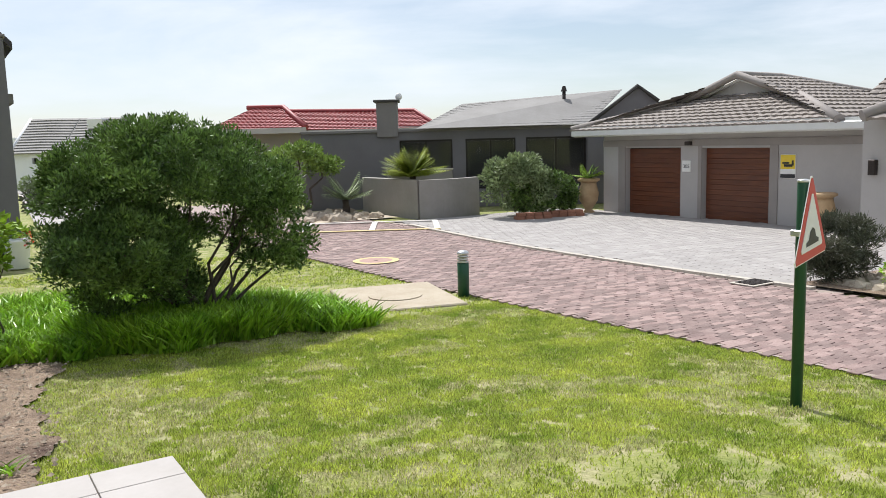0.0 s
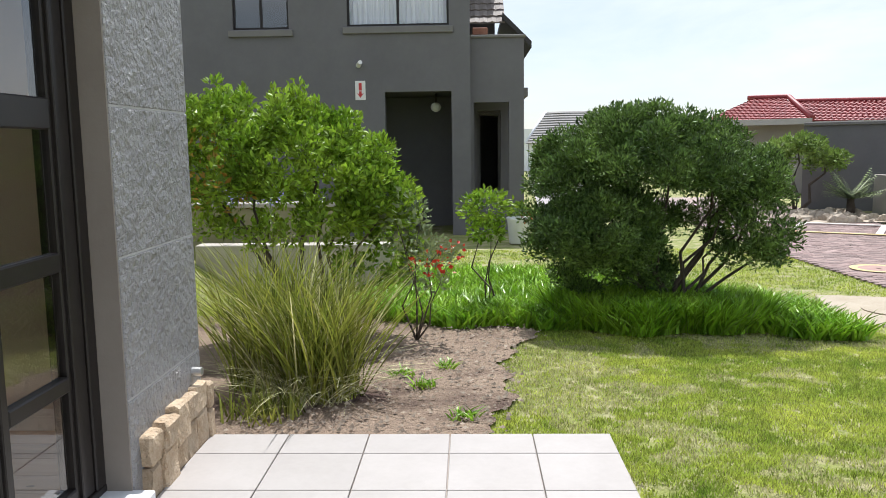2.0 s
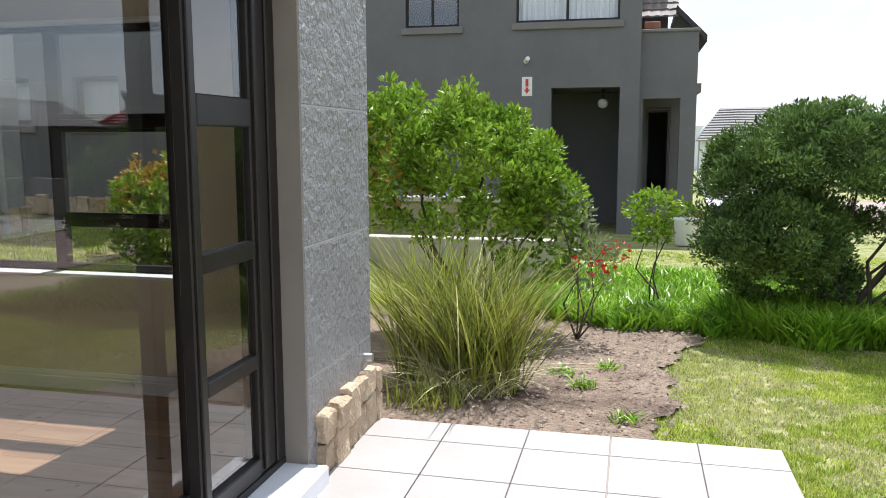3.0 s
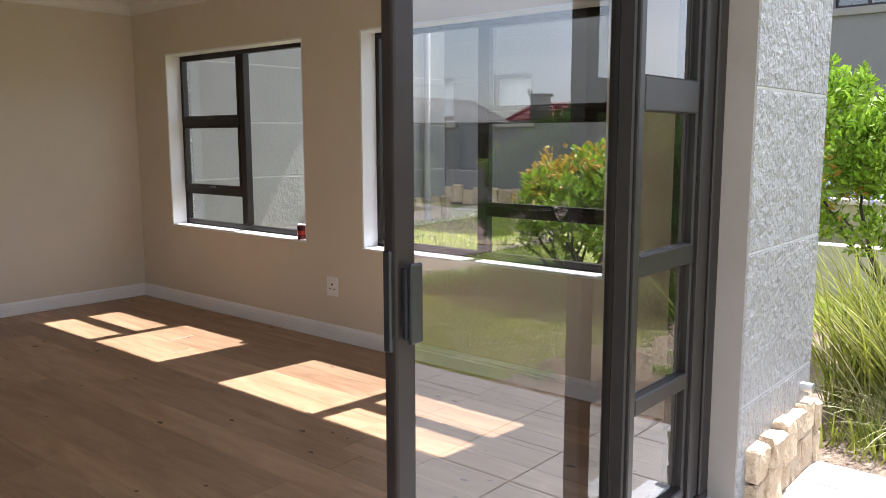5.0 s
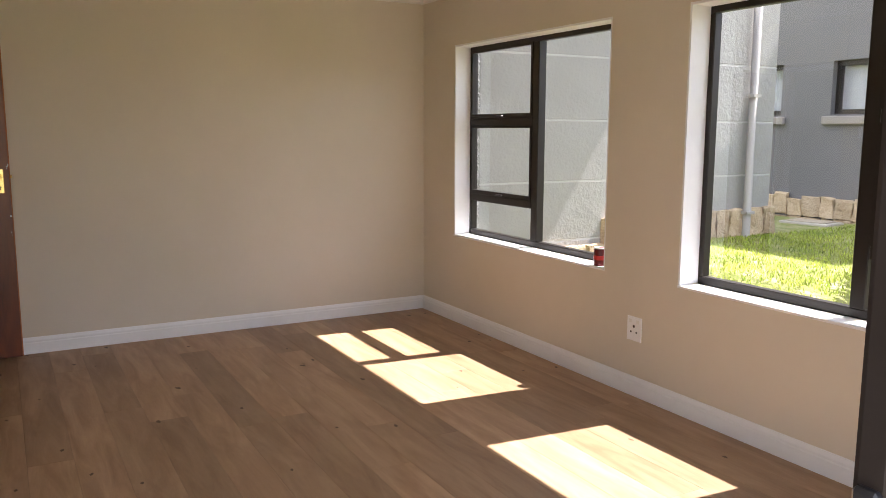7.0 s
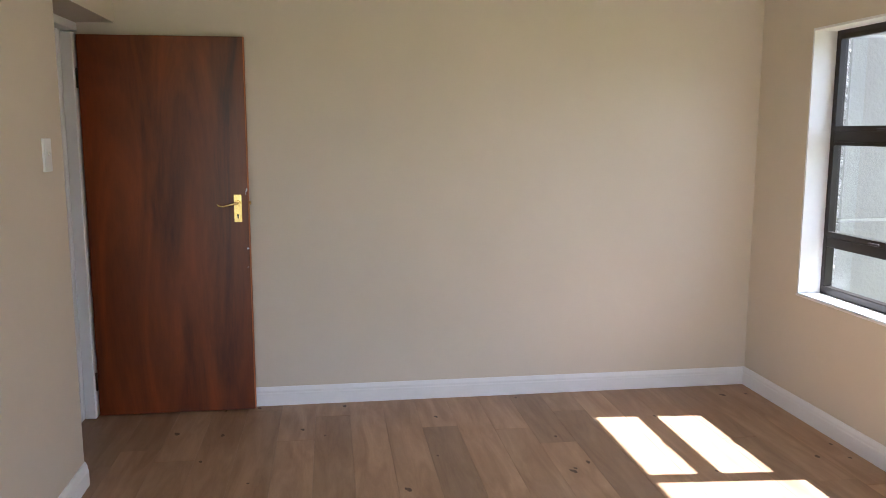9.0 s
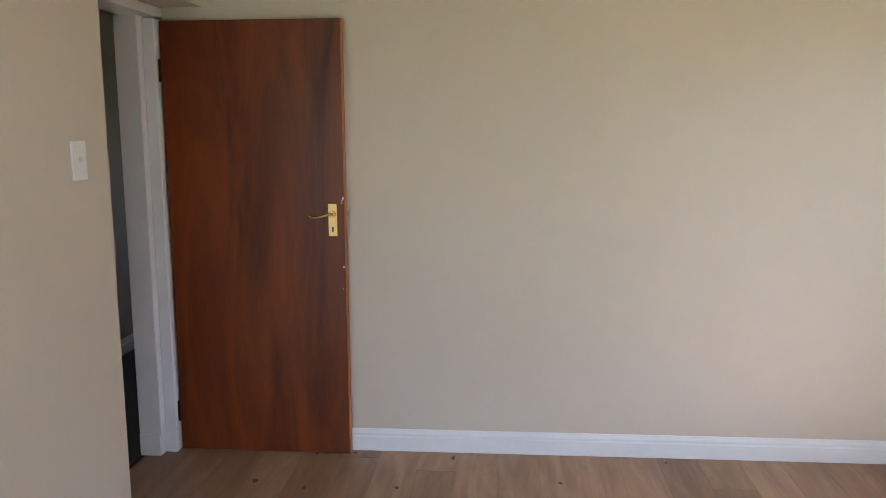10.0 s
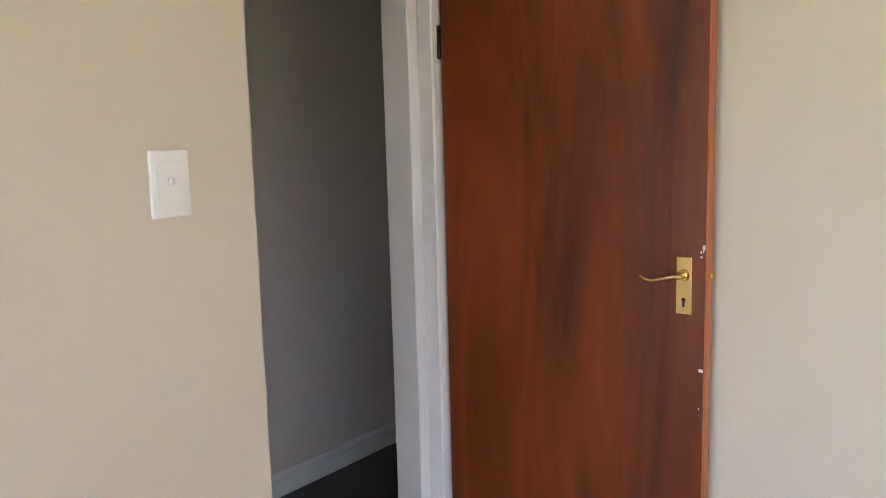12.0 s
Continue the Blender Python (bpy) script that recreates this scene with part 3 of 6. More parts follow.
def window(name, a, b, c, d, split, flip, label):
    """Bronze frame: one fixed pane, and a narrow light with two transoms and hung sashes."""
    w = thing(name, (a, 3.155, c), label, "window", kind="structure")
    W, H = b - a, d - c
    f = 0.042
    part("frame_rail", box(0, W, -0.025, 0.025, 0.012, 0.012 + f, 0.004), M_FRAME, w)
    part("frame_rail", box(0, W, -0.025, 0.025, H - f, H, 0.004), M_FRAME, w)
    part("frame_stile", box(0, f, -0.025, 0.025, 0.012 + f, H - f, 0.004), M_FRAME, w)
    part("frame_stile", box(W - f, W, -0.025, 0.025, 0.012 + f, H - f, 0.004), M_FRAME, w)
    part("mullion", box(split - 0.035, split + 0.035, -0.03, 0.03, 0.012 + f, H - f, 0.004), M_FRAME, w)
    x0, x1 = (f, split - 0.035) if not flip else (split + 0.035, W - f)
    g0, g1 = (split + 0.035, W - f) if not flip else (f, split - 0.035)
    zs = (0.30, 0.86)
    for z in zs:
        part("transom", box(x0, x1, -0.028, 0.028, z - 0.028, z + 0.028, 0.004), M_FRAME, w)
    part("pane", quad(g0, g1, -0.003, 0.003, 0.012 + f, H - f), M_GLASS, w)
    for z0, z1, sash in ((0.012 + f, zs[0] - 0.028, False), (zs[0] + 0.028, zs[1] - 0.028, True), (zs[1] + 0.028, H - f, True)):
        part("pane", quad(x0, x1, -0.003, 0.003, z0, z1), M_GLASS, w)
        if sash:
            s = 0.028
            bm = box(x0, x1, -0.034, -0.006, z0, z0 + s)
            box(x0, x1, -0.034, -0.006, z1 - s * 0.6, z1, bm=bm)
            box(x0, x0 + s * 0.7, -0.034, -0.006, z0 + s, z1 - s * 0.6, bm=bm)
            box(x1 - s * 0.7, x1, -0.034, -0.006, z0 + s, z1 - s * 0.6, bm=bm)
            sh = part("sash", bm, M_FRAME, w)
            part("catch", box((x0 + x1) / 2 - 0.03, (x0 + x1) / 2 + 0.05, -0.05, -0.034, z0 + 0.004, z0 + 0.016, 0.003), M_BLACK, sh)
    for o in w.children_recursive:
        if o.name.startswith("pane"):
            o.visible_shadow = False
    return w


window("window_1", *W1, 0.86, False, "bronze aluminium window with hung sashes and a fixed pane")
window("window_2", *W2, 0.9, True, "bronze aluminium window with a large fixed pane")

# ---- sliding door: fixed light, sliding leaf, rails ----
door = thing("door_1", (0, 0, 0), "bronze aluminium sliding glass door, slid open", "sliding door", kind="structure")
part("head_track", box(-1.80, -1.64, -0.6, 2.335, 2.08, 2.13, 0.004), M_FRAME, door)
part("floor_track", box(-1.80, -1.64, -0.6, 2.335, -0.022, 0.012, 0.004), M_FRAME, door)
part("jamb", box(-1.80, -1.64, 2.245, 2.325, 0.012, 2.08, 0.005), M_FRAME, door)
part("jamb", box(-1.80, -1.64, -0.6, -0.54, 0.012, 2.08, 0.005), M_FRAME, door)
fx = part("fixed_frame", box(-1.70, -1.645, 1.615, 1.69, 0.012, 2.08, 0.006), M_FRAME, door)
part("stile_rib", box(-1.648, -1.632, 1.625, 1.655, 0.02, 2.07, 0.004), M_FRAME, fx)
part("frame_stile", box(-1.69, -1.65, 2.10, 2.245, 0.012, 2.08, 0.006), M_FRAME, door)
part("bead", box(-1.655, -1.635, 2.12, 2.15, 0.03, 2.06, 0.004), M_FRAME, door)
for z0, z1 in ((0.012, 0.09), (0.48, 0.54), (0.945, 1.02), (1.477, 1.592), (2.03, 2.08)):
    part("fixed_rail", box(-1.69, -1.645, 1.69, 2.10, z0, z1, 0.006), M_FRAME, door)
for z0, z1 in ((0.09, 0.48), (0.54, 0.945), (1.02, 1.477), (1.592, 2.03)):
    o = part("pane", quad(-1.672, -1.666, 1.69, 2.10, z0, z1), M_DOORGLASS, door)
    o.visible_shadow = False
leaf = part("sliding_leaf", box(-1.775, -1.735, 0.655, 0.725, 0.02, 2.08, 0.008, seg=2), M_FRAME2, door, "slid-open glazed leaf with a brown stile")
part("rear_stile", box(-1.775, -1.735, 1.69, 1.8, 0.02, 2.08, 0.006), M_FRAME, leaf)
part("top_rail", box(-1.775, -1.735, 0.725, 1.69, 2.02, 2.08, 0.005), M_FRAME, leaf)
part("bottom_rail", box(-1.775, -1.735, 0.725, 1.69, 0.02, 0.1, 0.005), M_FRAME, leaf)
o = part("pane", quad(-1.758, -1.752, 0.725, 1.69, 0.1, 2.02), M_DOORGLASS, leaf)
o.visible_shadow = False
part("glazing_seal", box(-1.764, -1.746, 0.722, 0.732, 0.1, 2.02), M_BLACK, leaf)
part("lock_plate", box(-1.768, -1.742, 0.645, 0.66, 0.9, 1.14, 0.004), M_BLACK, leaf, "black lock case")
bm = box(-1.735, -1.715, 0.672, 0.695, 0.93, 1.1, 0.006, seg=2)
box(-1.715, -1.703, 0.674, 0.715, 0.92, 1.11, 0.004, bm=bm, seg=2)
part("pull_handle", bm, M_BLACK, leaf, "black moulded pull handle")

# ---- inside the room ----


def skirting(name, pts, label, mat=None):
    """Stepped white skirting from (x, y) to (x, y), standing on the inner side given by n."""
    (x0, y0), (x1, y1), (nx, ny) = pts
    bm = bmesh.new()
    prof = [(0, 0.001), (0.018, 0.001), (0.018, 0.07), (0.014, 0.076), (0.014, 0.088), (0.009, 0.1), (0.006, 0.108), (0, 0.108)]
    a = [bm.verts.new((x0 + nx * d, y0 + ny * d, z)) for d, z in prof]
    b = [bm.verts.new((x1 + nx * d, y1 + ny * d, z)) for d, z in prof]
    for k in range(len(prof)):
        j = (k + 1) % len(prof)
        bm.faces.new((a[k], a[j], b[j], b[k]))
    bm.faces.new(a)
    bm.faces.new(b[::-1])
    bmesh.ops.recalc_face_normals(bm, faces=bm.faces)
    return structure(name, bm, mat or M_WHITE, label)


skirting("baseboard_west", ((XW, YS - 0.2), (XW, YN), (1, 0)), "white moulded skirting board")
skirting("baseboard_north", ((XW, YN), (XI, YN), (0, -1)), "white moulded skirting board under the windows")
skirting("baseboard_south", ((-6.165, YS), (XI, YS), (0, 1)), "white moulded skirting board by the switch")
skirting("baseboard_return", ((-6.165, YS), (-6.165, YS - 0.15), (-1, 0)), "white moulded skirting at the wall end")


def cornice(name, p, q, n, z, size):
    bm = bmesh.new()
    prof = [(0, 0), (size, 0), (size * 0.93, -0.012)] + [(size * (1 - 0.93 * math.sin(t)) * 0.93, -0.012 - (size - 0.02) * (1 - math.cos(t))) for t in [k * math.pi / 14 for k in range(1, 8)]] + [(0, -size)]
    a = [bm.verts.new((p[0] + n[0] * d, p[1] + n[1] * d, z + h)) for d, h in prof]
    b = [bm.verts.new((q[0] + n[0] * d, q[1] + n[1] * d, z + h)) for d, h in prof]
    for k in range(len(prof)):
        j = (k + 1) % len(prof)
        bm.faces.new((a[k], a[j], b[j], b[k]))
    bmesh.ops.recalc_face_normals(bm, faces=bm.faces)
    return structure(name, bm, M_CEIL, "off-white coved cornice")


cornice("cornice_west", (XW, YS), (XW, YN), (1, 0), ZC, 0.085)
cornice("cornice_north", (XW, YN), (XI, YN), (0, -1), ZC, 0.085)

# door frame in the recess, door leaf flat to the far wall
df = thing("door_frame", (0, 0, 0), "white painted pressed-steel door frame", "door frame", kind="structure")
part("hinge_jamb", box(-7.118, -6.98, -0.97, -0.86, 0.0, 2.06, 0.004), M_WHITE, df)
part("plinth_block", box(-6.979, -6.967, -0.965, -0.862, 0.001, 0.108, 0.003), M_WHITE, df)
part("jamb_bead", box(-7.118, -7.02, -0.86, -0.80, 0.0, 2.05, 0.005), M_WHITE, df)
part("latch_jamb", box(-6.23, -6.182, -0.945, -0.80, 0.0, 2.06, 0.004), M_WHITE, df)
part("head_jamb", box(-7.118, -6.182, -0.945, -0.80, 2.06, 2.104, 0.004), M_WHITE, df)
leaf2 = thing("door_2", (-7.05, 0, 0), "varnished reddish-brown flush wooden door, standing open", "door", kind="structure")
dl = part("door_leaf", box(-0.04, 0, -0.79, 0.04, 0.008, 2.04, 0.002), M_DOOR, leaf2)
part("lipping", box(-0.039, -0.001, 0.04, 0.046, 0.008, 2.04, 0.001), M_DOOREDGE, leaf2, "worn bare edge of the door")
for z in (0.2, 1.82):
    part("hinge", box(-0.012, 0.006, -0.803, -0.79, z - 0.05, z + 0.05, 0.002), M_IRON, leaf2, "dark butt hinge")
hp = part("handle_plate", box(0, 0.006, -0.034, 0.008, 1.062, 1.212, 0.0015), M_BRASS, leaf2, "brass lever handle plate with keyhole")
part("lever", tube([(0.006, -0.013, 1.165), (0.035, -0.013, 1.165), (0.042, -0.03, 1.164), (0.042, -0.06, 1.156), (0.042, -0.085, 1.15), (0.042, -0.105, 1.153), (0.042, -0.118, 1.162)], 0.0075, 0.004, 10), M_BRASS, hp)
part("rose", cyl(0.016, 0.013, 0.006, 0.016, 18, m=pose(0, -0.013, 1.165, 0, 90, 0)), M_BRASS, hp)
bm = cyl(0.0055, 0.0055, 0.0055, 0.0072, 12, m=pose(0, -0.013, 1.1, 0, 90, 0))
box(0.0055, 0.0072, -0.016, -0.010, 1.082, 1.1, bm=bm)
part("keyhole", bm, M_BLACK, hp)
for z in (1.07, 1.204):
    for y in (-0.028, 0.002):
        part("screw", cyl(0.0028, 0.0028, 0.0055, 0.0078, 8, m=pose(0, y, z, 0, 90, 0)), M_BRASS, hp)
part("latch", box(-0.03, -0.01, 0.046, 0.056, 1.155, 1.175, 0.003), M_BRASS, leaf2, "brass latch tongue")
rng = random.Random(8)
for i in range(9):
    z = rng.choice((rng.uniform(0.78, 0.92), rng.uniform(1.2, 1.26)))
    part("paint_chip", box(-0.0005, 0.0006, 0.026 + rng.uniform(0, 0.01), 0.03 + rng.uniform(0, 0.01), z, z + rng.uniform(0.004, 0.014)), M_WHITE, leaf2)

# hall beyond the doorway
structure("hall_wall_far", box(-10.4, -5.0, -2.0, -1.88, -0.1, 2.7), M_HALL, "grey shaded hall wall")
structure("hall_wall_near", box(-10.4, XW - 0.2, -0.97, -0.85, -0.1, 2.7), M_HALL, "grey shaded hall wall behind the room")
structure("hall_wall_side", box(-6.18, -5.0, -1.05, -0.945, -0.1, 2.7), M_HALL, "grey shaded hall wall by the doorway")
# the hole is an addition out of view that lets daylight brighten the hall
structure("hall_wall_end", wall_cells("y", -10.5, -10.4, -2.0, -0.85, -0.1, 2.7, [(-1.6, -1.24, 0.95, 1.5)]), M_HALL, "grey hall end wall with an added unseen daylight opening")
structure("hall_wall_end_east", box(-5.0, -4.9, -2.0, -0.945, -0.1, 2.7), M_HALL, "grey hall end wall with an added unseen daylight opening on the east")
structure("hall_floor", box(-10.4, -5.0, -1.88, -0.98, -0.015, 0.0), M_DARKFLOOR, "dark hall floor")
structure("hall_ceiling", box(-10.4, -5.0, -1.9, -0.85, 2.5, 2.6), M_CEIL, "hall ceiling")
skirting("baseboard_hall", ((-10.4, -1.88), (-5.0, -1.88), (0, 1)), "white moulded skirting in the shaded hall")

# light switch
sw = thing("light_switch", (-5.96, YS, 1.392), "white single-lever light switch plate on the wall", "light switch")
part("plate", box(-0.043, 0.043, 0, 0.009, 0, 0.13, 0.003, seg=2), M_WHITE, sw)
part("insert", box(-0.031, 0.031, 0.009, 0.0105, 0.022, 0.108, 0.0006), M_WHITE, sw)
part("toggle", cyl(0.0085, 0.0085, 0, 0.004, 18, m=pose(0, 0.0105, 0.07, -90, 0, 0)), M_SIGNWHITE, sw)
part("toggle_lever", box(-0.003, 0.003, 0.0145, 0.021, 0.064, 0.074, 0.001), M_WHITE, sw)

# wall socket
so = thing("wall_socket", (-4.6, YN, 0.31), "white square double wall socket low on wall", "socket")
part("plate", box(-0.055, 0.055, -0.009, 0, 0, 0.135, 0.003, seg=2), M_WHITE, so)
for x, z, r in ((-0.022, 0.05, 0.006), (0.022, 0.05, 0.006), (0.0, 0.082, 0.008)):
    part("pin_hole", cyl(r, r, 0, 0.002, 12, m=pose(x, -0.009, z, 90, 0, 0)), M_BLACK, so)
part("rocker", box(-0.04, -0.018, -0.012, -0.008, 0.1, 0.12, 0.002), M_SIGNWHITE, so)
part("rocker", box(0.018, 0.04, -0.012, -0.008, 0.1, 0.12, 0.002), M_SIGNWHITE, so)

# tin on the sill
tin = thing("tin_can", (-4.968, 3.045, 0.674), "small maroon paint tin on the window sill", "tin")
part("body", lathe([(0.034, 0), (0.036, 0.004), (0.036, 0.1), (0.034, 0.103)], 24), M_CAN, tin)
part("rim", lathe([(0.0375, 0.1), (0.0385, 0.104), (0.0375, 0.108), (0.031, 0.108), (0.031, 0.104)], 24), M_STEEL, tin, "silver tin rim")
part("lid", cyl(0.033, 0.033, 0.098, 0.105, 24), M_CAN, tin)
part("label_band", lathe([(0.0363, 0.035), (0.0366, 0.036), (0.0366, 0.06), (0.0363, 0.061)], 24), M_SIGNRED, tin, "paler red printed band")

# ---- wing of the house and its neighbour wall, seen through the windows ----
wing = thing("house_wing", (0, 0, 0), "pale grey textured house wing with sandstone base", "house")
for lo, hi in ((-0.6, 0.46), (0.46, 1.0), (1.0, 1.55), (1.55, 2.12), (2.12, 2.95)):
    part("render_panel", box(-7.6, -7.2, YO + 0.03, 7.25, lo + 0.006, hi - 0.006, 0.006), M_STUCCO_P, wing)
part("core", box(-7.6, -7.204, YO + 0.034, 7.246, -0.6, 2.95), M_MORTAR, wing)
part("roof", box(-8.2, -6.75, YO + 0.2, 5.9, 2.95, 3.1, 0.02), M_GREYROOF, wing)
rng = random.Random(12)
yy = 4.2
while yy < 7.25:
    w = rng.uniform(0.16, 0.3)
    top = 0.42 if yy < 4.85 else 0.66
    z = -0.45
    for zz in ((0.1, top) if top < 0.5 else (0.06, 0.36, top)):
        part("stone", stone(-7.21, -7.13 + rng.uniform(-0.015, 0.015), yy, min(yy + w, 7.3) - 0.012, z, zz - 0.012, rng, 0.03), M_STONE, wing)
        z = zz
    yy += w
dp = thing("downpipe", (-7.12, 6.82, -0.4), "grey painted downpipe with bent foot on textured wall", "downpipe")
part("pipe", tube([(0, 0, 3.3), (0, 0, 0.72), (0.03, 0, 0.62), (0.1, 0.02, 0.5), (0.12, 0.02, 0.4)], 0.045, 0.045, 12), M_GARWALL, dp)
for z in (1.0, 2.2):
    part("bracket", box(-0.05, 0.055, -0.055, 0.055, z, z + 0.03), M_GARWALL, dp)

nbk = thing("shaded_house", (0, 0, 0), "shaded grey plaster house with small dark windows", "house")
part("wall", wall_cells("x", 8.9, 9.15, -13, -5.2, -0.7, 5.0, [(-7.72, -7.0, 1.66, 2.3), (-9.15, -8.43, 1.66, 2.3)]), M_NBWALL, nbk)
for a in (-7.72, -9.15):
    wn_ = part("window_frame", wall_cells("x", 8.98, 9.03, a, a + 0.72, 1.66, 2.3, [(a + 0.06, a + 0.66, 1.72, 2.24)]), M_FRAME, nbk)
    part("pane", quad(a + 0.06, a + 0.66, 9.0, 9.006, 1.72, 2.24), M_FARGLASS, wn_)
    part("curtain", box(a + 0.02, a + 0.7, 9.1, 9.12, 1.67, 2.29), M_CURTAIN, nbk)
    part("window_sill", box(a - 0.08, a + 0.8, 8.84, 8.9, 1.54, 1.64, 0.01), M_GARTRIM, nbk)
xx = -13.0
while xx < -5.2:
    w = rng.uniform(0.16, 0.34)
    for z0, z1 in ((-0.7, 0.2), (0.2, 0.4), (0.4, 0.66 + rng.uniform(-0.03, 0.03))):
        part("stone", stone(xx, xx + w - 0.015, 8.85, 8.92, z0, z1 - 0.015, rng, 0.03), M_STONE, nbk)
    xx += w

cover = thing("drain_cover", (-7.55, 8.45, 0.36), "pale concrete drain cover on the court lawn", "drain cover", turn=8)
part("rim", box(-0.3, 0.3, -0.2, 0.2, -0.03, 0.03, 0.008), M_KERB, cover)
part("lid", box(-0.24, 0.24, -0.14, 0.14, 0.03, 0.042, 0.005), M_SLAB, cover)

# ---- dark grey two-storey neighbour house ----
NY = 18.0
nb = thing("neighbour_house", (0, 0, 0), "dark grey plastered two-storey house with a porch", "house")
part("wall", wall_cells("x", NY, NY + 0.3, -12, -0.06, -0.9, 6.6, [(-5.53, -4.23, 4.08, 5.5), (-2.88, -0.54, 4.11, 5.6), (-2.05, -0.5, -0.9, 2.62)]), M_NBWALL, nb)
part("side_wall", box(-0.36, -0.06, NY + 0.3, NY + 8, -0.9, 6.6), M_NBWALL, nb)
part("porch_back", box(-3.2, -0.36, NY + 2.4, NY + 2.6, -0.9, 2.9), M_NBWALL, nb)
part("porch_ceiling", box(-3.2, -0.36, NY + 0.3, NY + 2.4, 2.62, 2.75), M_NBWALL, nb)
part("porch_side", box(-3.4, -3.2, NY + 0.3, NY + 2.6, -0.9, 2.75), M_NBWALL, nb)
# dark sheet: the shade of the upper rooms, put in as colour
part("upper_room_shade_sheet", box(-7.5, -0.4, NY + 1.2, NY + 1.3, 3.2, 6.5), M_DARKIN, nb)
for a, b, c, d, curtain in ((-5.53, -4.23, 4.08, 5.5, False), (-2.88, -0.54, 4.11, 5.6, True)):
    mid = (a + b) / 2
    wf = part("window", wall_cells("x", NY + 0.06, NY + 0.12, a, b, c, d, [(a + 0.05, mid - 0.03, c + 0.05, d - 0.05), (mid + 0.03, b - 0.05, c + 0.05, d - 0.05)]), M_FRAME, nb)
    part("pane", quad(a + 0.05, mid - 0.03, NY + 0.085, NY + 0.092, c + 0.05, d - 0.05), M_GLASS, wf)
    part("pane", quad(mid + 0.03, b - 0.05, NY + 0.085, NY + 0.092, c + 0.05, d - 0.05), M_GLASS, wf)
    part("window_sill", box(a - 0.1, b + 0.1, NY - 0.07, NY, c - 0.17, c - 0.02, 0.01), M_NBTRIM, nb)
    if curtain:
        vs, fs = [], []
        n = 90
        for i in range(n + 1):
            x = a + 0.03 + (b - a - 0.06) * i / n
            y = NY + 0.2 + 0.035 * math.sin(i * 1.15) + 0.015 * math.sin(i * 2.7)
            vs += [(x, y, c), (x, y, d)]
        for i in range(n):
            fs.append((2 * i, 2 * i + 2, 2 * i + 3, 2 * i + 1))
        part("curtain", raw("curtain", vs, fs), M_CURTAIN, nb, "pale pleated curtain")
# balcony block with a colonnade behind
part("balcony_front", wall_cells("x", NY + 0.25, NY + 0.5, -0.06, 1.19, -0.9, 3.83, [(0.02, 0.84, 0.28, 2.36)]), M_NBWALL, nb)
part("balcony_coping", box(-0.06, 1.23, NY + 0.2, NY + 0.56, 3.83, 3.9, 0.015), M_NBTRIM, nb)
part("balcony_side", box(1.0, 1.19, NY + 0.5, NY + 1.1, -0.9, 3.83), M_NBWALL, nb)
for i in range(4):
    y = NY + 2.2 + i * 1.9
    part("colonnade_pier", wall_cells("x", y, y + 0.3, -0.06, 1.3, -0.9, 3.6, [(0.1 + 0.07 * i, 0.72 + 0.04 * i, -0.9, 2.25)]), M_NBWALL, nb)
part("colonnade_end", box(-0.06, 1.3, NY + 8.2, NY + 8.4, -0.9, 3.6), M_NBTRIM, nb)
part("colonnade_ceiling", box(-0.06, 1.3, NY + 0.5, NY + 8, 2.5, 2.7), M_NBTRIM, nb)
part("colonnade_side", wall_cells("y", 1.1, 1.3, NY + 2.2, NY + 8.2, -0.9, 3.6, [(NY + 2.6, NY + 4.0, -0.9, 2.2), (NY + 4.5, NY + 5.9, -0.9, 2.2)]), M_NBWALL, nb)
part("upper_wall", box(-0.06, 0.62, NY + 3.4, NY + 3.6, 3.6, 6.0), M_NBWALL, nb)


def tiled_slope(name, p0, p1, q1, q0, rows, cols, mat, parent, step=0.03, stuff=True):
    """Overlapping tile rows on the quad p0-p1 (eave) to q0-q1 (ridge), joined."""
    p0, p1, q0, q1 = (Vector(v) for v in (p0, p1, q0, q1))
    nrm = (p1 - p0).cross(q0 - p0).normalized()
    if nrm.z < 0:
        nrm = -nrm
    vs, fs = [], []
    for r in range(rows):
        u0, u1 = r / rows, (r + 1.12) / rows
        a0, a1 = p0.lerp(q0, u0), p1.lerp(q1, u0)
        b0, b1 = p0.lerp(q0, min(u1, 1)), p1.lerp(q1, min(u1, 1))
        n = max(1, round(cols * (a1 - a0).length / max(0.01, (p1 - p0).length)))
        for c in range(n):
            e0, e1, em = c / n, (c + 0.97) / n, (c + 0.5) / n
            k = len(vs)
            for e, h in ((e0, 0.2), (em, 1.0), (e1, 0.2)):
                vs.append(a0.lerp(a1, e) + nrm * step * (1 + h))
            for e, h in ((e0, 0.0), (em, 0.5), (e1, 0.0)):
                vs.append(b0.lerp(b1, e) + nrm * step * h)
            for e in (e0, em, e1):
                vs.append(a0.lerp(a1, e))
            fs += [(k, k + 1, k + 4, k + 3), (k + 1, k + 2, k + 5, k + 4), (k + 6, k + 7, k + 1, k), (k + 7, k + 8, k + 2, k + 1)]
    k = len(vs)
    vs += [p0, p1, q1, q0]
    fs.append((k, k + 1, k + 2, k + 3))
    o = part(name, raw(name, vs, fs), mat, parent)
    if stuff:
        o["kind"] = "stuff"
    return o


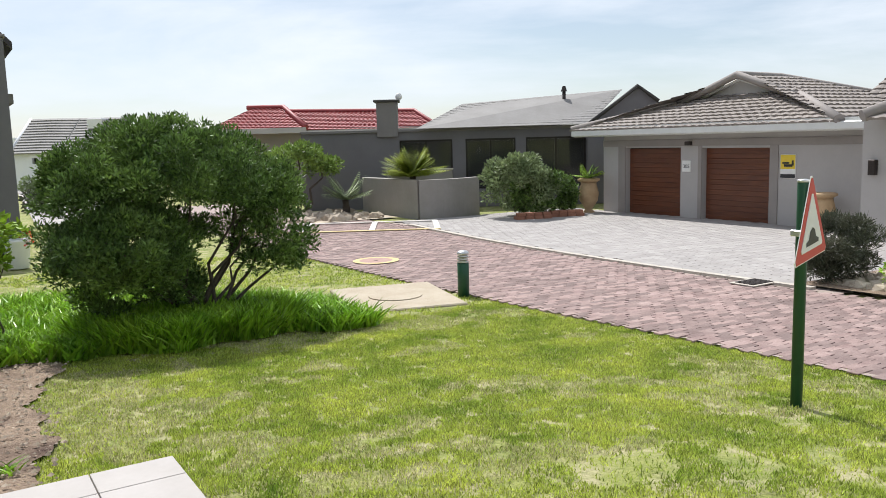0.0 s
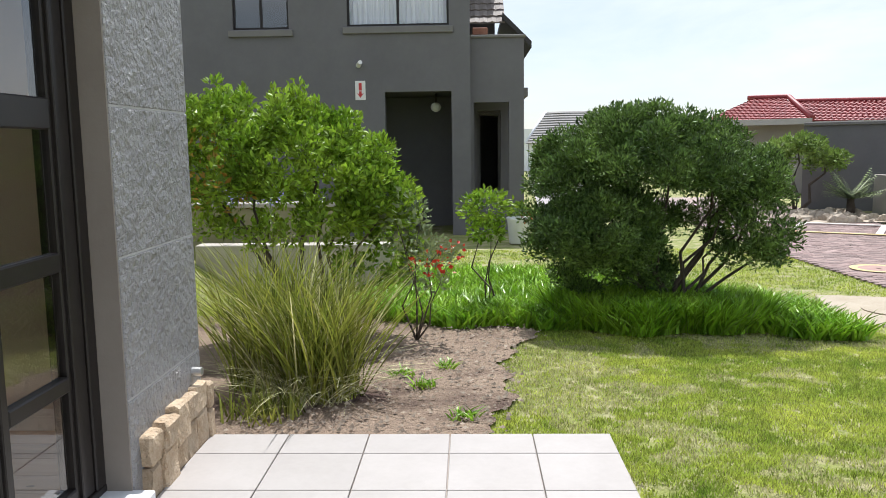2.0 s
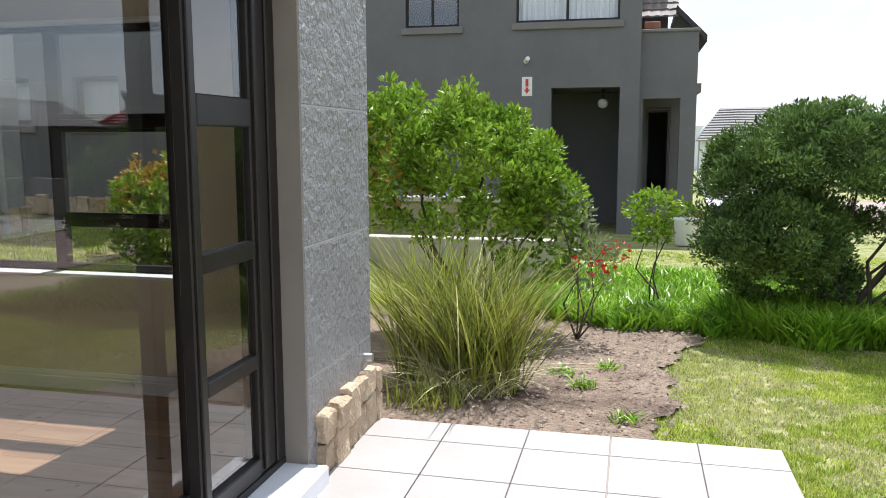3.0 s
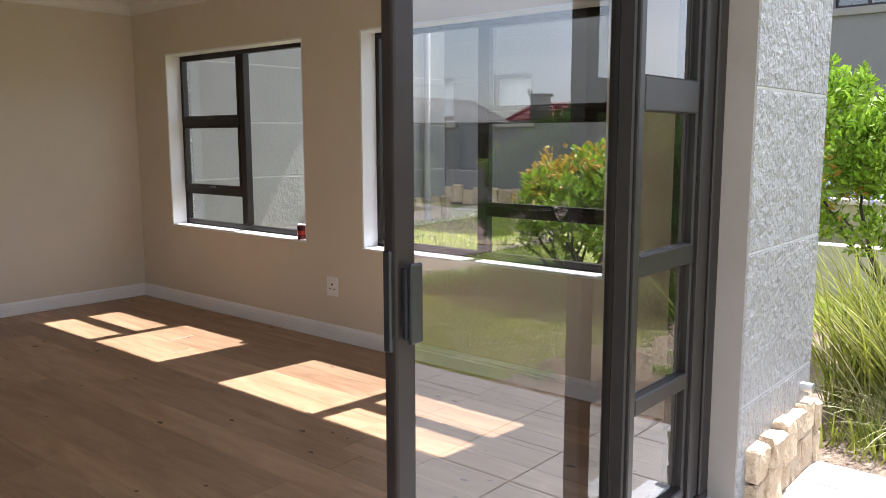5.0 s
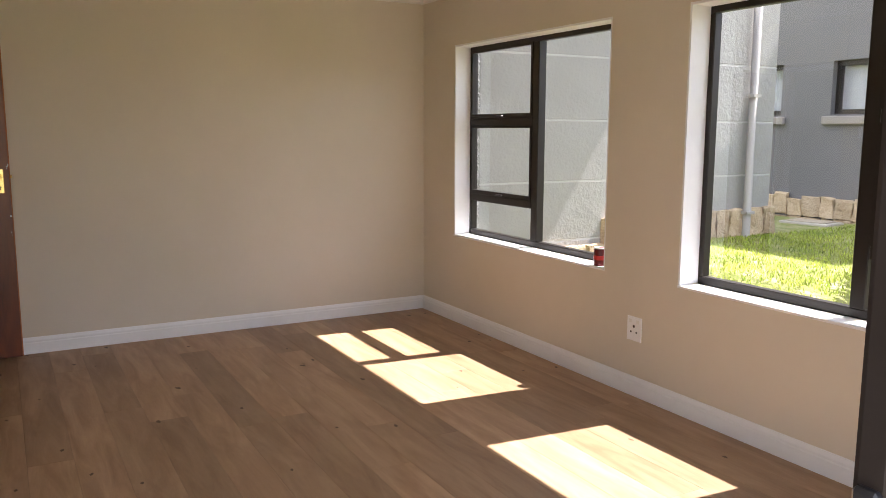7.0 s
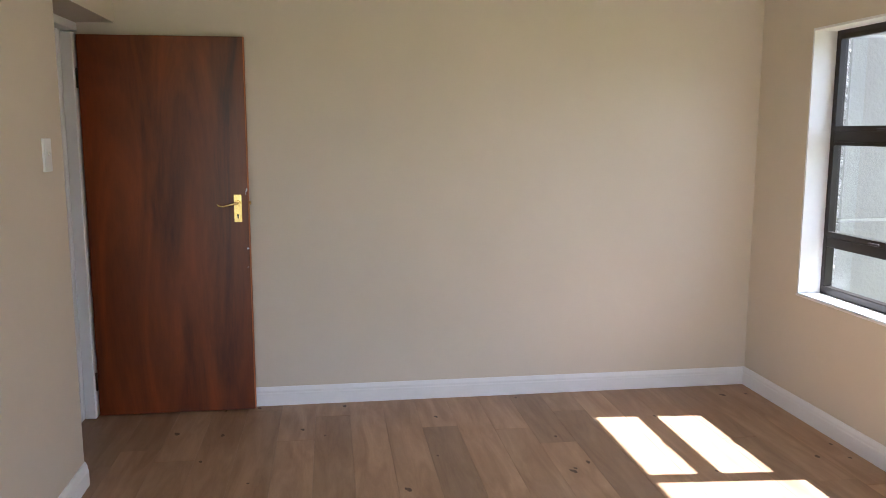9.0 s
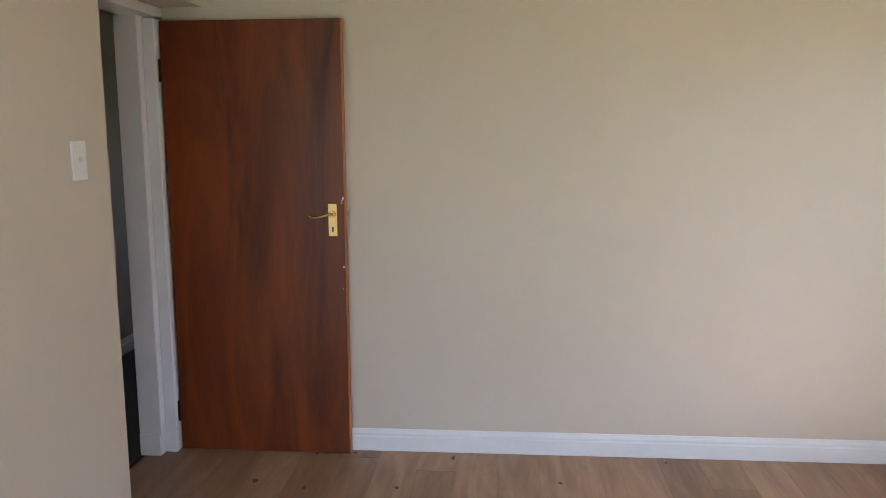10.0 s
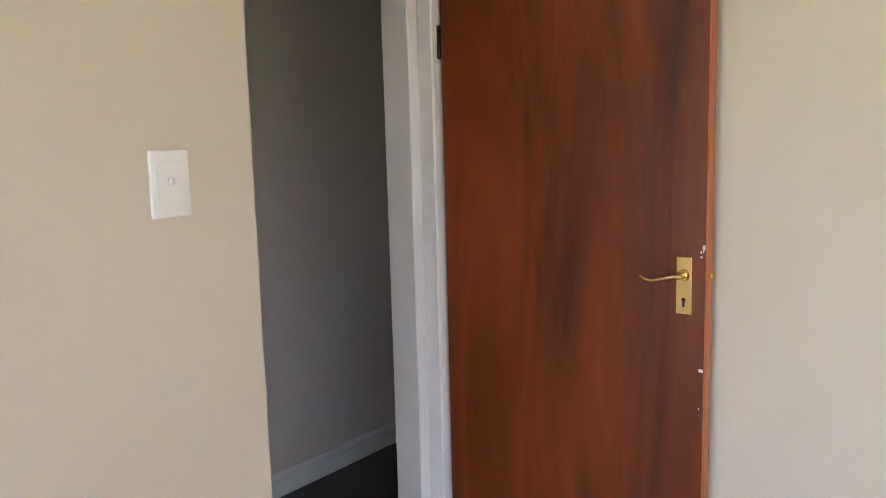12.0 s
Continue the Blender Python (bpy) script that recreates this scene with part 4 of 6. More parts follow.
tiled_slope("roof_tiles", (-0.9, NY + 2.3, 4.45), (0.85, NY + 2.3, 4.45), (0.85, NY + 5, 6.3), (-0.9, NY + 5, 6.3), 9, 8, M_ROOFTILE_J, nb)
bm = bmesh.new()
q = [bm.verts.new(v) for v in ((0.78, NY + 2.2, 4.55), (1.52, NY + 2.2, 3.82), (1.52, NY + 6, 3.82), (0.78, NY + 6, 4.55))]
w = [bm.verts.new(v.co + Vector((0, 0, 0.16))) for v in q]
bm.faces.new(q[::-1])
bm.faces.new(w)
for k in range(4):
    bm.faces.new((q[k], q[(k + 1) % 4], w[(k + 1) % 4], w[k]))
part("eave", bm, M_DARKTRIM, nb, "dark boarded eave")
part("planter_box", box(0.0, 0.36, NY + 0.6, NY + 0.9, 3.95, 4.12, 0.02), M_CLAY, nb)
lamp = thing("porch_lamp", (-0.9, NY + 0.3, 2.62), "small round porch lamp, unlit", "lamp")
part("bracket", tube([(0, 0.6, 0), (0, 0.6, -0.22)], 0.025), M_IRON, lamp)
part("globe", lathe([(0.03, -0.44), (0.1, -0.4), (0.13, -0.32), (0.1, -0.25), (0.05, -0.22)], 16, at=(0, 0.6)), M_SIGNWHITE, lamp)
camf = thing("wall_camera", (-2.6, NY, 3.25), "small white security camera on grey wall", "camera unit")
part("bracket", box(-0.03, 0.03, -0.1, 0, 0, 0.05, 0.01), M_IRON, camf)
part("housing", cyl(0.06, 0.05, -0.1, 0.1, 14, m=pose(0, -0.16, 0.0, 75, 0, 20)), M_SIGNWHITE, camf)
bs = thing("hydrant_sign", (-2.61, NY, 2.44), "white board with red arrow emblem on wall", "sign")
part("board", box(-0.12, 0.12, -0.02, 0, 0, 0.44, 0.006), M_SIGNWHITE, bs)
part("emblem", box(-0.035, 0.035, -0.024, -0.019, 0.22, 0.39), M_SIGNRED, bs)
bm = bmesh.new()
bm.faces.new([bm.verts.new(v) for v in ((-0.08, -0.024, 0.16), (0.0, -0.024, 0.05), (0.08, -0.024, 0.16), (0.03, -0.024, 0.14), (0.03, -0.024, 0.2), (-0.03, -0.024, 0.2), (-0.03, -0.024, 0.14))])
part("arrow", bm, M_SIGNRED, bs)

# ---- double garage house ----
GX, GB = 16.6, -0.76
gh = thing("garage_house", (0, 0, 0), "beige plastered double garage with hipped tile roof", "house")
part("wall", wall_cells("y", GX, GX + 0.3, 8.6, 16.75, GB - 0.2, 1.75, [(11.11, 13.12, GB - 0.2, 1.12), (13.83, 15.84, GB - 0.2, 1.14)]), M_GARWALL, gh)
part("side_wall", box(GX + 0.3, GX + 6, 16.55, 16.75, GB - 0.2, 1.75), M_GARWALL, gh)
part("band", box(GX - 0.03, GX, 8.6, 16.75, 1.18, 1.36, 0.005), M_GARTRIM, gh)
for a, b in ((10.88, 11.11), (15.84, 16.12)):
    part("door_surround", box(GX - 0.028, GX, a, b, GB, 1.18, 0.005), M_GARTRIM, gh)
part("pillar_trim", box(GX - 0.028, GX, 13.12, 13.24, GB, 1.18, 0.005), M_GARTRIM, gh)
# dark sheet painted as the garage's inner shade
part("garage_shade_sheet", box(GX + 0.6, GX + 0.7, 10.8, 16.2, GB, 1.4), M_DARKIN, gh)
for a, b in ((11.11, 13.12), (13.83, 15.84)):
    gd = part("garage_door", box(GX + 0.2, GX + 0.25, a, b, GB, 1.14), M_DARKIN, gh, "closed stained timber sectional garage door")
    n = 14
    for i in range(n):
        z = GB + 0.01 + i * 1.87 / n
        part("board", box(GX + 0.165, GX + 0.2, a + 0.005, b - 0.005, z, z + 1.87 / n - 0.003, 0.003), M_GARDOOR, gd)
gut = part("gutter", box(GX - 0.62, GX - 0.5, 8.3, 17.5, 1.5, 1.68, 0.02), M_GUTTER, gh, "white gutter")
part("fascia", box(GX - 0.5, GX - 0.46, 8.3, 17.5, 1.48, 1.76), M_GUTTER, gh)
part("soffit", box(GX - 0.5, GX + 0.1, 8.3, 17.4, 1.5, 1.54), M_GUTTER, gh)
part("gutter_end", box(GX - 0.6, GX + 4, 17.4, 17.5, 1.5, 1.68, 0.02), M_GUTTER, gh)
# roof: low front skirt, gablet above, hips
E0, E1 = (GX - 0.62, 17.55, 1.66), (GX - 0.62, 9.0, 1.66)
tiled_slope("roof_front", E0, E1, (GX + 1.9, 11.7, 2.62), (GX + 1.9, 14.5, 2.62), 11, 34, M_ROOFTILE_J, gh)
tiled_slope("roof_south", (GX - 0.62, 9.0, 1.66), (GX + 7, 8.9, 1.66), (GX + 3.1, 12.9, 2.98), (GX + 1.6, 13.0, 2.98), 13, 30, M_ROOFTILE_J, gh)
tiled_slope("roof_north", (GX + 7, 17.6, 1.66), (GX - 0.62, 17.55, 1.66), (GX + 1.6, 13.2, 2.98), (GX + 3.1, 13.3, 2.98), 13, 30, M_ROOFTILE_J, gh)
tiled_slope("roof_east", (GX + 7, 8.9, 1.66), (GX + 7, 17.6, 1.66), (GX + 3.1, 13.3, 2.98), (GX + 3.1, 12.9, 2.98), 13, 30, M_ROOFTILE_J, gh)
bm = bmesh.new()
bm.faces.new([bm.verts.new(v) for v in ((GX + 1.55, 14.55, 2.45), (GX + 1.55, 11.65, 2.45), (GX + 1.55, 13.1, 2.93))])
part("gablet", bm, M_GARWALL, gh, "small plastered gable")
part("ridge_cap", tube([(GX + 1.2, 14.95, 2.34), (GX + 1.3, 13.1, 3.02), (GX + 1.2, 11.25, 2.34)], 0.1, 0.1, 8), M_GARTRIM, gh)
part("gable_trim", tube([(GX + 1.4, 14.7, 2.36), (GX + 1.42, 13.1, 2.9), (GX + 1.4, 11.5, 2.36)], 0.05, 0.05, 6), M_GUTTER, gh)
part("ridge_cap", tube([(GX + 1.3, 13.1, 3.01), (GX + 3.15, 13.1, 3.0), (GX + 7, 9.0, 1.72)], 0.1, 0.1, 8), M_GARTRIM, gh)
part("ridge_cap", tube([(GX - 0.6, 9.05, 1.72), (GX + 1.3, 11.25, 2.38)], 0.11, 0.11, 8), M_GARTRIM, gh)
part("ridge_cap", tube([(GX - 0.6, 17.5, 1.72), (GX + 1.3, 14.9, 2.38)], 0.09, 0.09, 8), M_GARTRIM, gh)
nbp = thing("number_plaque", (GX - 0.005, 13.62, 0.5), "white house number plaque on garage pillar", "plaque")
part("plate", box(-0.02, 0, -0.14, 0.14, 0, 0.3, 0.006), M_SIGNWHITE, nbp)
letters("number", "305", 0.14, pose(-0.022, 0, 0.14, 90, 0, -90), M_SIGNBLACK, nbp)
ws = thing("security_sign", (GX - 0.005, 10.62, 0.4), "yellow and black security notice on wall", "sign")
part("board", box(-0.02, 0, -0.2, 0.2, 0, 0.56, 0.006), M_SIGNWHITE, ws)
part("yellow_field", box(-0.024, -0.019, -0.19, 0.19, 0.22, 0.55), M_SIGNYELLOW, ws)
part("black_band", box(-0.024, -0.019, -0.19, 0.19, 0.01, 0.1), M_SIGNBLACK, ws)
bm = box(-0.028, -0.023, -0.12, 0.1, 0.27, 0.33)
box(-0.028, -0.023, -0.04, 0.14, 0.34, 0.38, bm=bm)
box(-0.028, -0.023, -0.15, -0.1, 0.3, 0.42, bm=bm)
part("emblem", bm, M_SIGNBLACK, ws)
fl = thing("flood_lamp", (GX - 0.03, 13.5, 1.2), "small dark floodlight over garage doors", "lamp")
part("body", box(-0.14, 0, -0.08, 0.08, 0, 0.1, 0.015), M_IRON, fl)
# projecting wing by the garage
gw = thing("garage_wing", (0, 0, 0), "beige plastered house wing beside the garage", "house")
part("wall", wall_cells("y", 15.2, 15.5, 3.0, 8.05, GB - 0.2, 1.75, [(6.1, 7.3, GB, 1.3)]), M_GARWALL, gw)
part("side_wall", box(15.5, 17, 7.85, 8.05, GB - 0.2, 1.75), M_GARWALL, gw)
# near-black sheet gives the opening its shade by colour
part("recess_shade_sheet", box(15.9, 16, 5.6, 7.5, GB, 1.5), M_DARKIN, gw)
tiled_slope("roof_tiles", (14.7, 7.75, 1.66), (14.7, 2.5, 1.62), (17.6, 4.0, 2.9), (17.6, 5.9, 2.9), 10, 22, M_ROOFTILE_J, gw)
part("gable_barge", tube([(14.7, 7.8, 1.74), (17.6, 5.8, 2.98)], 0.13, 0.13, 6), M_GARTRIM, gw)
tiled_slope("roof_far", (20.0, 11.2, 2.0), (21.5, 7.0, 2.0), (23, 8.0, 3.3), (22, 10.9, 3.3), 10, 18, M_ROOFTILE_J, gw)
wl = thing("wall_lamp", (15.2, 7.8, 0.6), "dark box wall lamp", "lamp")
part("body", box(-0.12, 0, -0.07, 0.07, 0, 0.3, 0.01), M_IRON, wl)

# ---- houses behind, square to the first view ----
OX, OY, YAW = -0.304, -0.92, -32.3


def u_at(px, d):
    return (px - 784) / 1417 * d


def far_thing(name, d, label, cat):
    r = radians(YAW)
    return thing(name, (OX - d * math.sin(r), OY + d * math.cos(r), -0.75), label, cat, turn=YAW)


# grey-roofed house and its long wall; local z is above -0.75
g2 = far_thing("grey_roof_house", 27.0, "low grey house with slate roof and dark windows", "house")
B = 0.75
wins = [(u_at(712, 27), u_at(805, 27)), (u_at(828, 27), u_at(916, 27)), (u_at(934, 27), u_at(1040, 27))]
part("wall", wall_cells("x", 0, 0.3, u_at(540, 27), u_at(1075, 27), 0, 2.55, [(a, b, 0.6, 2.28) for a, b in wins]), M_NBWALL, g2)
for a, b in wins:
    wf = part("window", wall_cells("x", 0.1, 0.16, a, b, 0.6, 2.28, [(a + 0.06, (a + b) / 2 - 0.03, 0.66, 2.22), ((a + b) / 2 + 0.03, b - 0.06, 0.66, 2.22)]), M_FRAME, g2)
    part("pane", quad(a + 0.06, b - 0.06, 0.12, 0.13, 0.66, 2.22), M_FARGLASS, wf)
# one dark sheet behind all three windows, coloured as unlit rooms
part("room_shade_sheet", box(u_at(700, 27), u_at(1060, 27), 0.8, 0.9, 0.2, 2.5), M_DARKIN, g2)
part("coping", box(u_at(540, 27), u_at(1050, 27), -0.08, 0.34, 2.55, 2.66, 0.02), M_NBTRIM, g2)
tiled_slope("roof_tiles", (u_at(742, 27), -0.4, 2.64), (u_at(1042, 27), -0.4, 2.66), (u_at(1122, 27), 1.6, 3.86), (u_at(826, 27), 1.6, 3.5), 14, 30, M_GREYROOF, g2, 0.008)
bm = bmesh.new()
bm.faces.new([bm.verts.new((u_at(p, 27), -0.2, z)) for p, z in ((1040, 1.0), (1178, 1.0), (1168, 3.2), (1126, 3.84), (1042, 2.66))])
part("gable_wall", bm, M_NBWALL, g2)
part("barge_board", tube([(u_at(1040, 27), -0.45, 2.66), (u_at(1126, 27), -0.3, 3.86), (u_at(1162, 27), -0.3, 3.35)], 0.07, 0.07, 6), M_DARKTRIM, g2)
fp = part("flue", tube([(u_at(1011, 27), 1.2, 3.2), (u_at(1011, 27), 1.2, 3.85)], 0.06, 0.06, 10), M_IRON, g2)
part("flue_cowl", cyl(0.11, 0.05, 3.82, 4.0, 12, (u_at(1011, 27), 1.2)), M_IRON, fp)
part("chimney", box(u_at(674, 27), u_at(710, 27), -0.1, 0.6, 2.4, 3.55, 0.01), M_NBTRIM, g2)
part("chimney_cap", box(u_at(669, 27), u_at(714, 27), -0.18, 0.68, 3.55, 3.63, 0.015), M_DARKTRIM, g2)
dish = part("vent_ball", lathe([(0.02, 3.6), (0.1, 3.68), (0.12, 3.76), (0.08, 3.85), (0.01, 3.88)], 12, at=(u_at(712, 27), 0.5)), M_GUTTER, g2)

# red-roofed house
rh = far_thing("red_roof_house", 34.0, "low house with red hipped tile roof", "house")
part("wall", box(u_at(400, 34), u_at(790, 34), 0.8, 8, 0, 2.9), M_GARTRIM, rh)
tiled_slope("roof_tiles", (u_at(378, 34), 0, 2.95), (u_at(550, 34), 0, 2.85), (u_at(480, 34), 3.4, 3.9), (u_at(425, 34), 3.4, 3.92), 14, 20, M_REDTILE, rh)
tiled_slope("roof_tiles", (u_at(540, 34), 0.6, 2.85), (u_at(782, 34), 0.6, 2.75), (u_at(735, 34), 3.8, 3.62), (u_at(470, 34), 3.8, 3.75), 13, 30, M_REDTILE, rh)
part("ridge_cap", tube([(u_at(415, 34), 3.4, 3.97), (u_at(485, 34), 3.4, 3.97), (u_at(550, 34), 0, 2.95)], 0.11, 0.11, 8), M_REDTILE, rh)
part("ridge_cap", tube([(u_at(490, 34), 3.8, 3.78), (u_at(735, 34), 3.8, 3.68), (u_at(782, 34), 0.6, 2.85)], 0.1, 0.1, 8), M_REDTILE, rh)
part("fascia", box(u_at(378, 34), u_at(550, 34), -0.06, 0, 2.72, 2.95), M_GARWALL, rh)
part("fascia", box(u_at(550, 34), u_at(782, 34), 0.5, 0.6, 2.6, 2.83), M_GARWALL, rh)

# white far house
wh = far_thing("white_house", 48.0, "white gabled house with grey tile roof", "house")
a, b = u_at(36, 48), u_at(215, 48)
part("wall", wall_cells("x", 0, 0.3, a, b, 0, 2.2, [(u_at(66, 48), u_at(76, 48), 1.5, 1.85), (u_at(94, 48), u_at(104, 48), 1.5, 1.85), (u_at(118, 48), u_at(128, 48), 1.5, 1.85)]), M_WHITEHOUSE, wh)
# dark sheet makes the small window holes look shaded inside
part("room_shade_sheet", box(a + 0.2, b, 0.5, 0.6, 0.5, 2.2), M_DARKIN, wh)
bm = bmesh.new()
bm.faces.new([bm.verts.new(v) for v in ((a - 0.1, 0.0, 0), (a - 0.1, 5.5, 0), (a - 0.5, 5.5, 2.2), (a - 0.1, 2.8, 4.1), (a - 0.1, 0.0, 2.2))])
part("gable_wall", bm, M_WHITEHOUSE, wh)
tiled_slope("roof_tiles", (a - 0.1, -0.4, 2.1), (b, -0.4, 2.05), (b, 2.8, 4.2), (u_at(30, 48), 2.8, 4.25), 13, 2, M_GREYROOF, wh, 0.05)
part("skylight", box(u_at(148, 48), u_at(176, 48), 1.5, 2.7, 3.5, 4.15, 0.05), M_STEEL, wh, "raised solar panel")
part("barge_board", tube([(a - 0.1, -0.45, 2.1), (u_at(30, 48), 2.8, 4.25)], 0.1, 0.1, 6), M_WHITEHOUSE, wh)
wh2 = far_thing("white_annex", 55.0, "far white house end beside the street", "house")
part("wall", box(u_at(-10, 55), u_at(40, 55), 0, 5, 0, 3.2), M_WHITEHOUSE, wh2)

# ---- low walls and beds by the far driveway ----
lw = thing("low_curved_wall", (10.4, 18.8, -0.8), "low taupe plastered garden wall with flat top", "garden wall")
n = 12
bm = bmesh.new()
ring_pts = []
for i in range(n + 1):
    t = i / n
    x, y = 1.0 + 2.2 * t, 0.25 * math.sin(t * math.pi) * -1 + 0.15 * t
    ring_pts.append((x, y))
for (xa, ya), (xb, yb) in zip(ring_pts, ring_pts[1:]):
    top = 1.18
    v = [bm.verts.new(c) for c in ((xa, ya, 0), (xb, yb, 0), (xb, yb, top), (xa, ya, top), (xa, ya + 0.25, 0), (xb, yb + 0.25, 0), (xb, yb + 0.25, top), (xa, ya + 0.25, top))]
    for f in ((0, 1, 2, 3), (5, 4, 7, 6), (3, 2, 6, 7)):
        bm.faces.new([v[k] for k in f])
part("wall", bm, M_GARWALL2, lw)
part("return_wall", box(1.0, 1.25, 0.1, 3.6, 0, 1.18, 0.01), M_GARWALL2, lw)
part("back_wall", box(1.3, 3.6, 2.2, 2.45, 0, 1.35, 0.01), M_GARWALL2, lw)
part("coping", box(1.3, 3.6, 2.15, 2.5, 1.35, 1.4, 0.01), M_KERB, lw)
ow = thing("ochre_wall", (0, 0, 0), "low ochre garden wall with pale coping", "garden wall")
part("wall", box(-4.6, -2.0, 11.0, 11.2, -0.75, 0.5), M_YWALL, ow)
part("coping", box(-4.65, -1.95, 10.94, 11.26, 0.5, 0.57, 0.01), M_KERB, ow)
part("step", box(-4.0, -1.2, 10.3, 10.6, -0.75, 0.02, 0.01), M_KERB, ow)

gz = ground_z
# rock bed in front of the grey house
rng = random.Random(21)


def rocks(name, cx, cy, rx, ry, count, size, label, mat):
    bm = bmesh.new()
    for _ in range(count):
        x, y = cx + rng.uniform(-rx, rx), cy + rng.uniform(-ry, ry)
        s = size * rng.uniform(0.5, 1.4)
        g = bmesh.ops.create_icosphere(bm, subdivisions=1, radius=s, matrix=pose(x, y, gz(x, y) + s * 0.25, rng.uniform(0, 90), rng.uniform(0, 90), rng.uniform(0, 180)))
        for v in g["verts"]:
            v.co += Vector((rng.uniform(-1, 1), rng.uniform(-1, 1), rng.uniform(-1.2, 0.6))) * s * 0.25
    return tagged(part(name, bm, mat), label, "rocks", kind="stuff")


rocks("rock_bed", 9.3, 21.3, 1.6, 1.5, 150, 0.14, "pale rocks in a planted bed", M_ROCK)
rocks("rock_bed", 10.6, 4.7, 0.8, 0.6, 150, 0.1, "pale garden rocks under lavender", M_ROCK)
structure("rock_bed_soil", sheet(9.5, 13, 3.2, 5.6, 0.4, 0.05), M_DIRT, "soil bed beside the driveway")
structure("far_bed_soil", sheet(7.6, 11.2, 19.7, 23, 0.6, 0.03), M_ROCK, "pale gravel bed by the far wall")

# soil bed by the patio
def dirt_left(y):
    return -1.55


def dirt_right(y):
    return -0.12 + 0.1 * math.sin(y * 1.9) + 0.05 * math.sin(y * 7.7) + 0.025 * math.sin(y * 19) + (y - 3.2) * 0.16


structure("soil_bed", sheet(-6, 0, 3.215, 8.2, 0.07, 0.008, lambda y: -4.0, dirt_right), M_DIRT, "bare brown soil bed between patio and shrubs")
rng = random.Random(33)
vs, fs = [], []
for _ in range(1500):
    y = rng.uniform(3.25, 7.6)
    x = rng.uniform(-1.5, dirt_right(y) + 0.1)
    s = rng.uniform(0.006, 0.022) * rng.uniform(0.6, 1.2)
    z = gz(x, y) + 0.028
    k = len(vs)
    vs += [(x + s * rng.uniform(0.7, 1.2), y, z), (x, y + s * rng.uniform(0.7, 1.2), z), (x - s, y, z), (x, y - s, z), (x + s * 0.2, y, z + s * rng.uniform(0.5, 1.1))]
    fs += [(k, k + 1, k + 4), (k + 1, k + 2, k + 4), (k + 2, k + 3, k + 4), (k + 3, k, k + 4)]
tagged(part("pebbles", raw("pebbles", vs, fs), M_PEBBLE), "scattered clods and pebbles on bare soil", "pebbles", kind="stuff")

# ---- road sign and bollard ----
sg = thing("road_sign", (4.37, 2.16, gz(4.37, 2.16)), "triangular red-bordered speed hump sign on green post", "road sign", turn=0)
part("post", lathe([(0.037, -0.05), (0.037, 1.46), (0.035, 1.47)], 20), M_GREEN, sg)
part("post_cap", lathe([(0.041, 1.465), (0.041, 1.48), (0.02, 1.485)], 16), M_STEEL, sg)


def tri(sz, y, bm=None, round_=True):
    bm = bm or bmesh.new()
    h = sz * 0.87
    c = [(-sz / 2, -0.0), (sz / 2, 0.0), (0, h)]
    vs = []
    cen = Vector((0, h / 3))
    for i, p in enumerate(c):
        p = Vector(p)
        for q in (c[i - 1], c[(i + 1) % 3]):
            vs.append(p + (Vector(q) - p).normalized() * sz * 0.05)
    a = [bm.verts.new((v.x, y, v.y)) for v in vs]
    b = [bm.verts.new((v.x, y + 0.004, v.y)) for v in vs]
    bm.faces.new(a)
    bm.faces.new(b[::-1])
    for k in range(6):
        bm.faces.new((a[k], a[(k + 1) % 6], b[(k + 1) % 6], b[k]))
    return bm


def placed(bm, m):
    bmesh.ops.transform(bm, matrix=m, verts=bm.verts)
    bmesh.ops.recalc_face_normals(bm, faces=bm.faces)
    return bm


SM = Matrix.Translation((0.03, -0.052, 0.98)) @ Matrix.Rotation(radians(16), 4, "Z") @ Matrix.Rotation(radians(-4), 4, "Y")
plate = part("sign_plate", placed(tri(0.62, 0.0), SM), M_SIGNRED, sg, "red triangular plate")
part("white_field", placed(tri(0.43, -0.0045), SM @ Matrix.Translation((0, 0, 0.058))), M_SIGNWHITE, plate)
part("pale_rim", placed(tri(0.645, 0.003), SM @ Matrix.Translation((0, 0, -0.007))), M_SIGNWHITE, plate)
bm = bmesh.new()
bm.faces.new([bm.verts.new((x, -0.0065, z)) for x, z in ((-0.12, 0.09), (0.12, 0.09), (0.12, 0.115), (0.07, 0.13), (0.045, 0.18), (0.0, 0.2), (-0.045, 0.18), (-0.07, 0.13), (-0.12, 0.115))])
part("hump_symbol", placed(bm, SM), M_SIGNBLACK, plate)
part("clamp", box(-0.055, 0.055, -0.052, 0.05, 1.12, 1.16, 0.006), M_STEEL, sg)

bo = thing("bollard_light", (5.58, 7.9, gz(5.58, 7.9) - 0.01), "green bollard light with silver louvred head", "bollard")
part("post", lathe([(0.078, -0.05), (0.078, 0.45), (0.072, 0.455)], 24), M_GREEN, bo)
for i in range(3):
    part("louvre", lathe([(0.05, 0.455 + i * 0.038), (0.082, 0.46 + i * 0.038), (0.06, 0.48 + i * 0.038), (0.05, 0.49 + i * 0.038)], 24), M_STEEL, bo)
part("cap", lathe([(0.08, 0.568), (0.083, 0.585), (0.062, 0.612), (0.01, 0.622)], 24), M_STEEL, bo)

# ---- urns, pots, planters ----


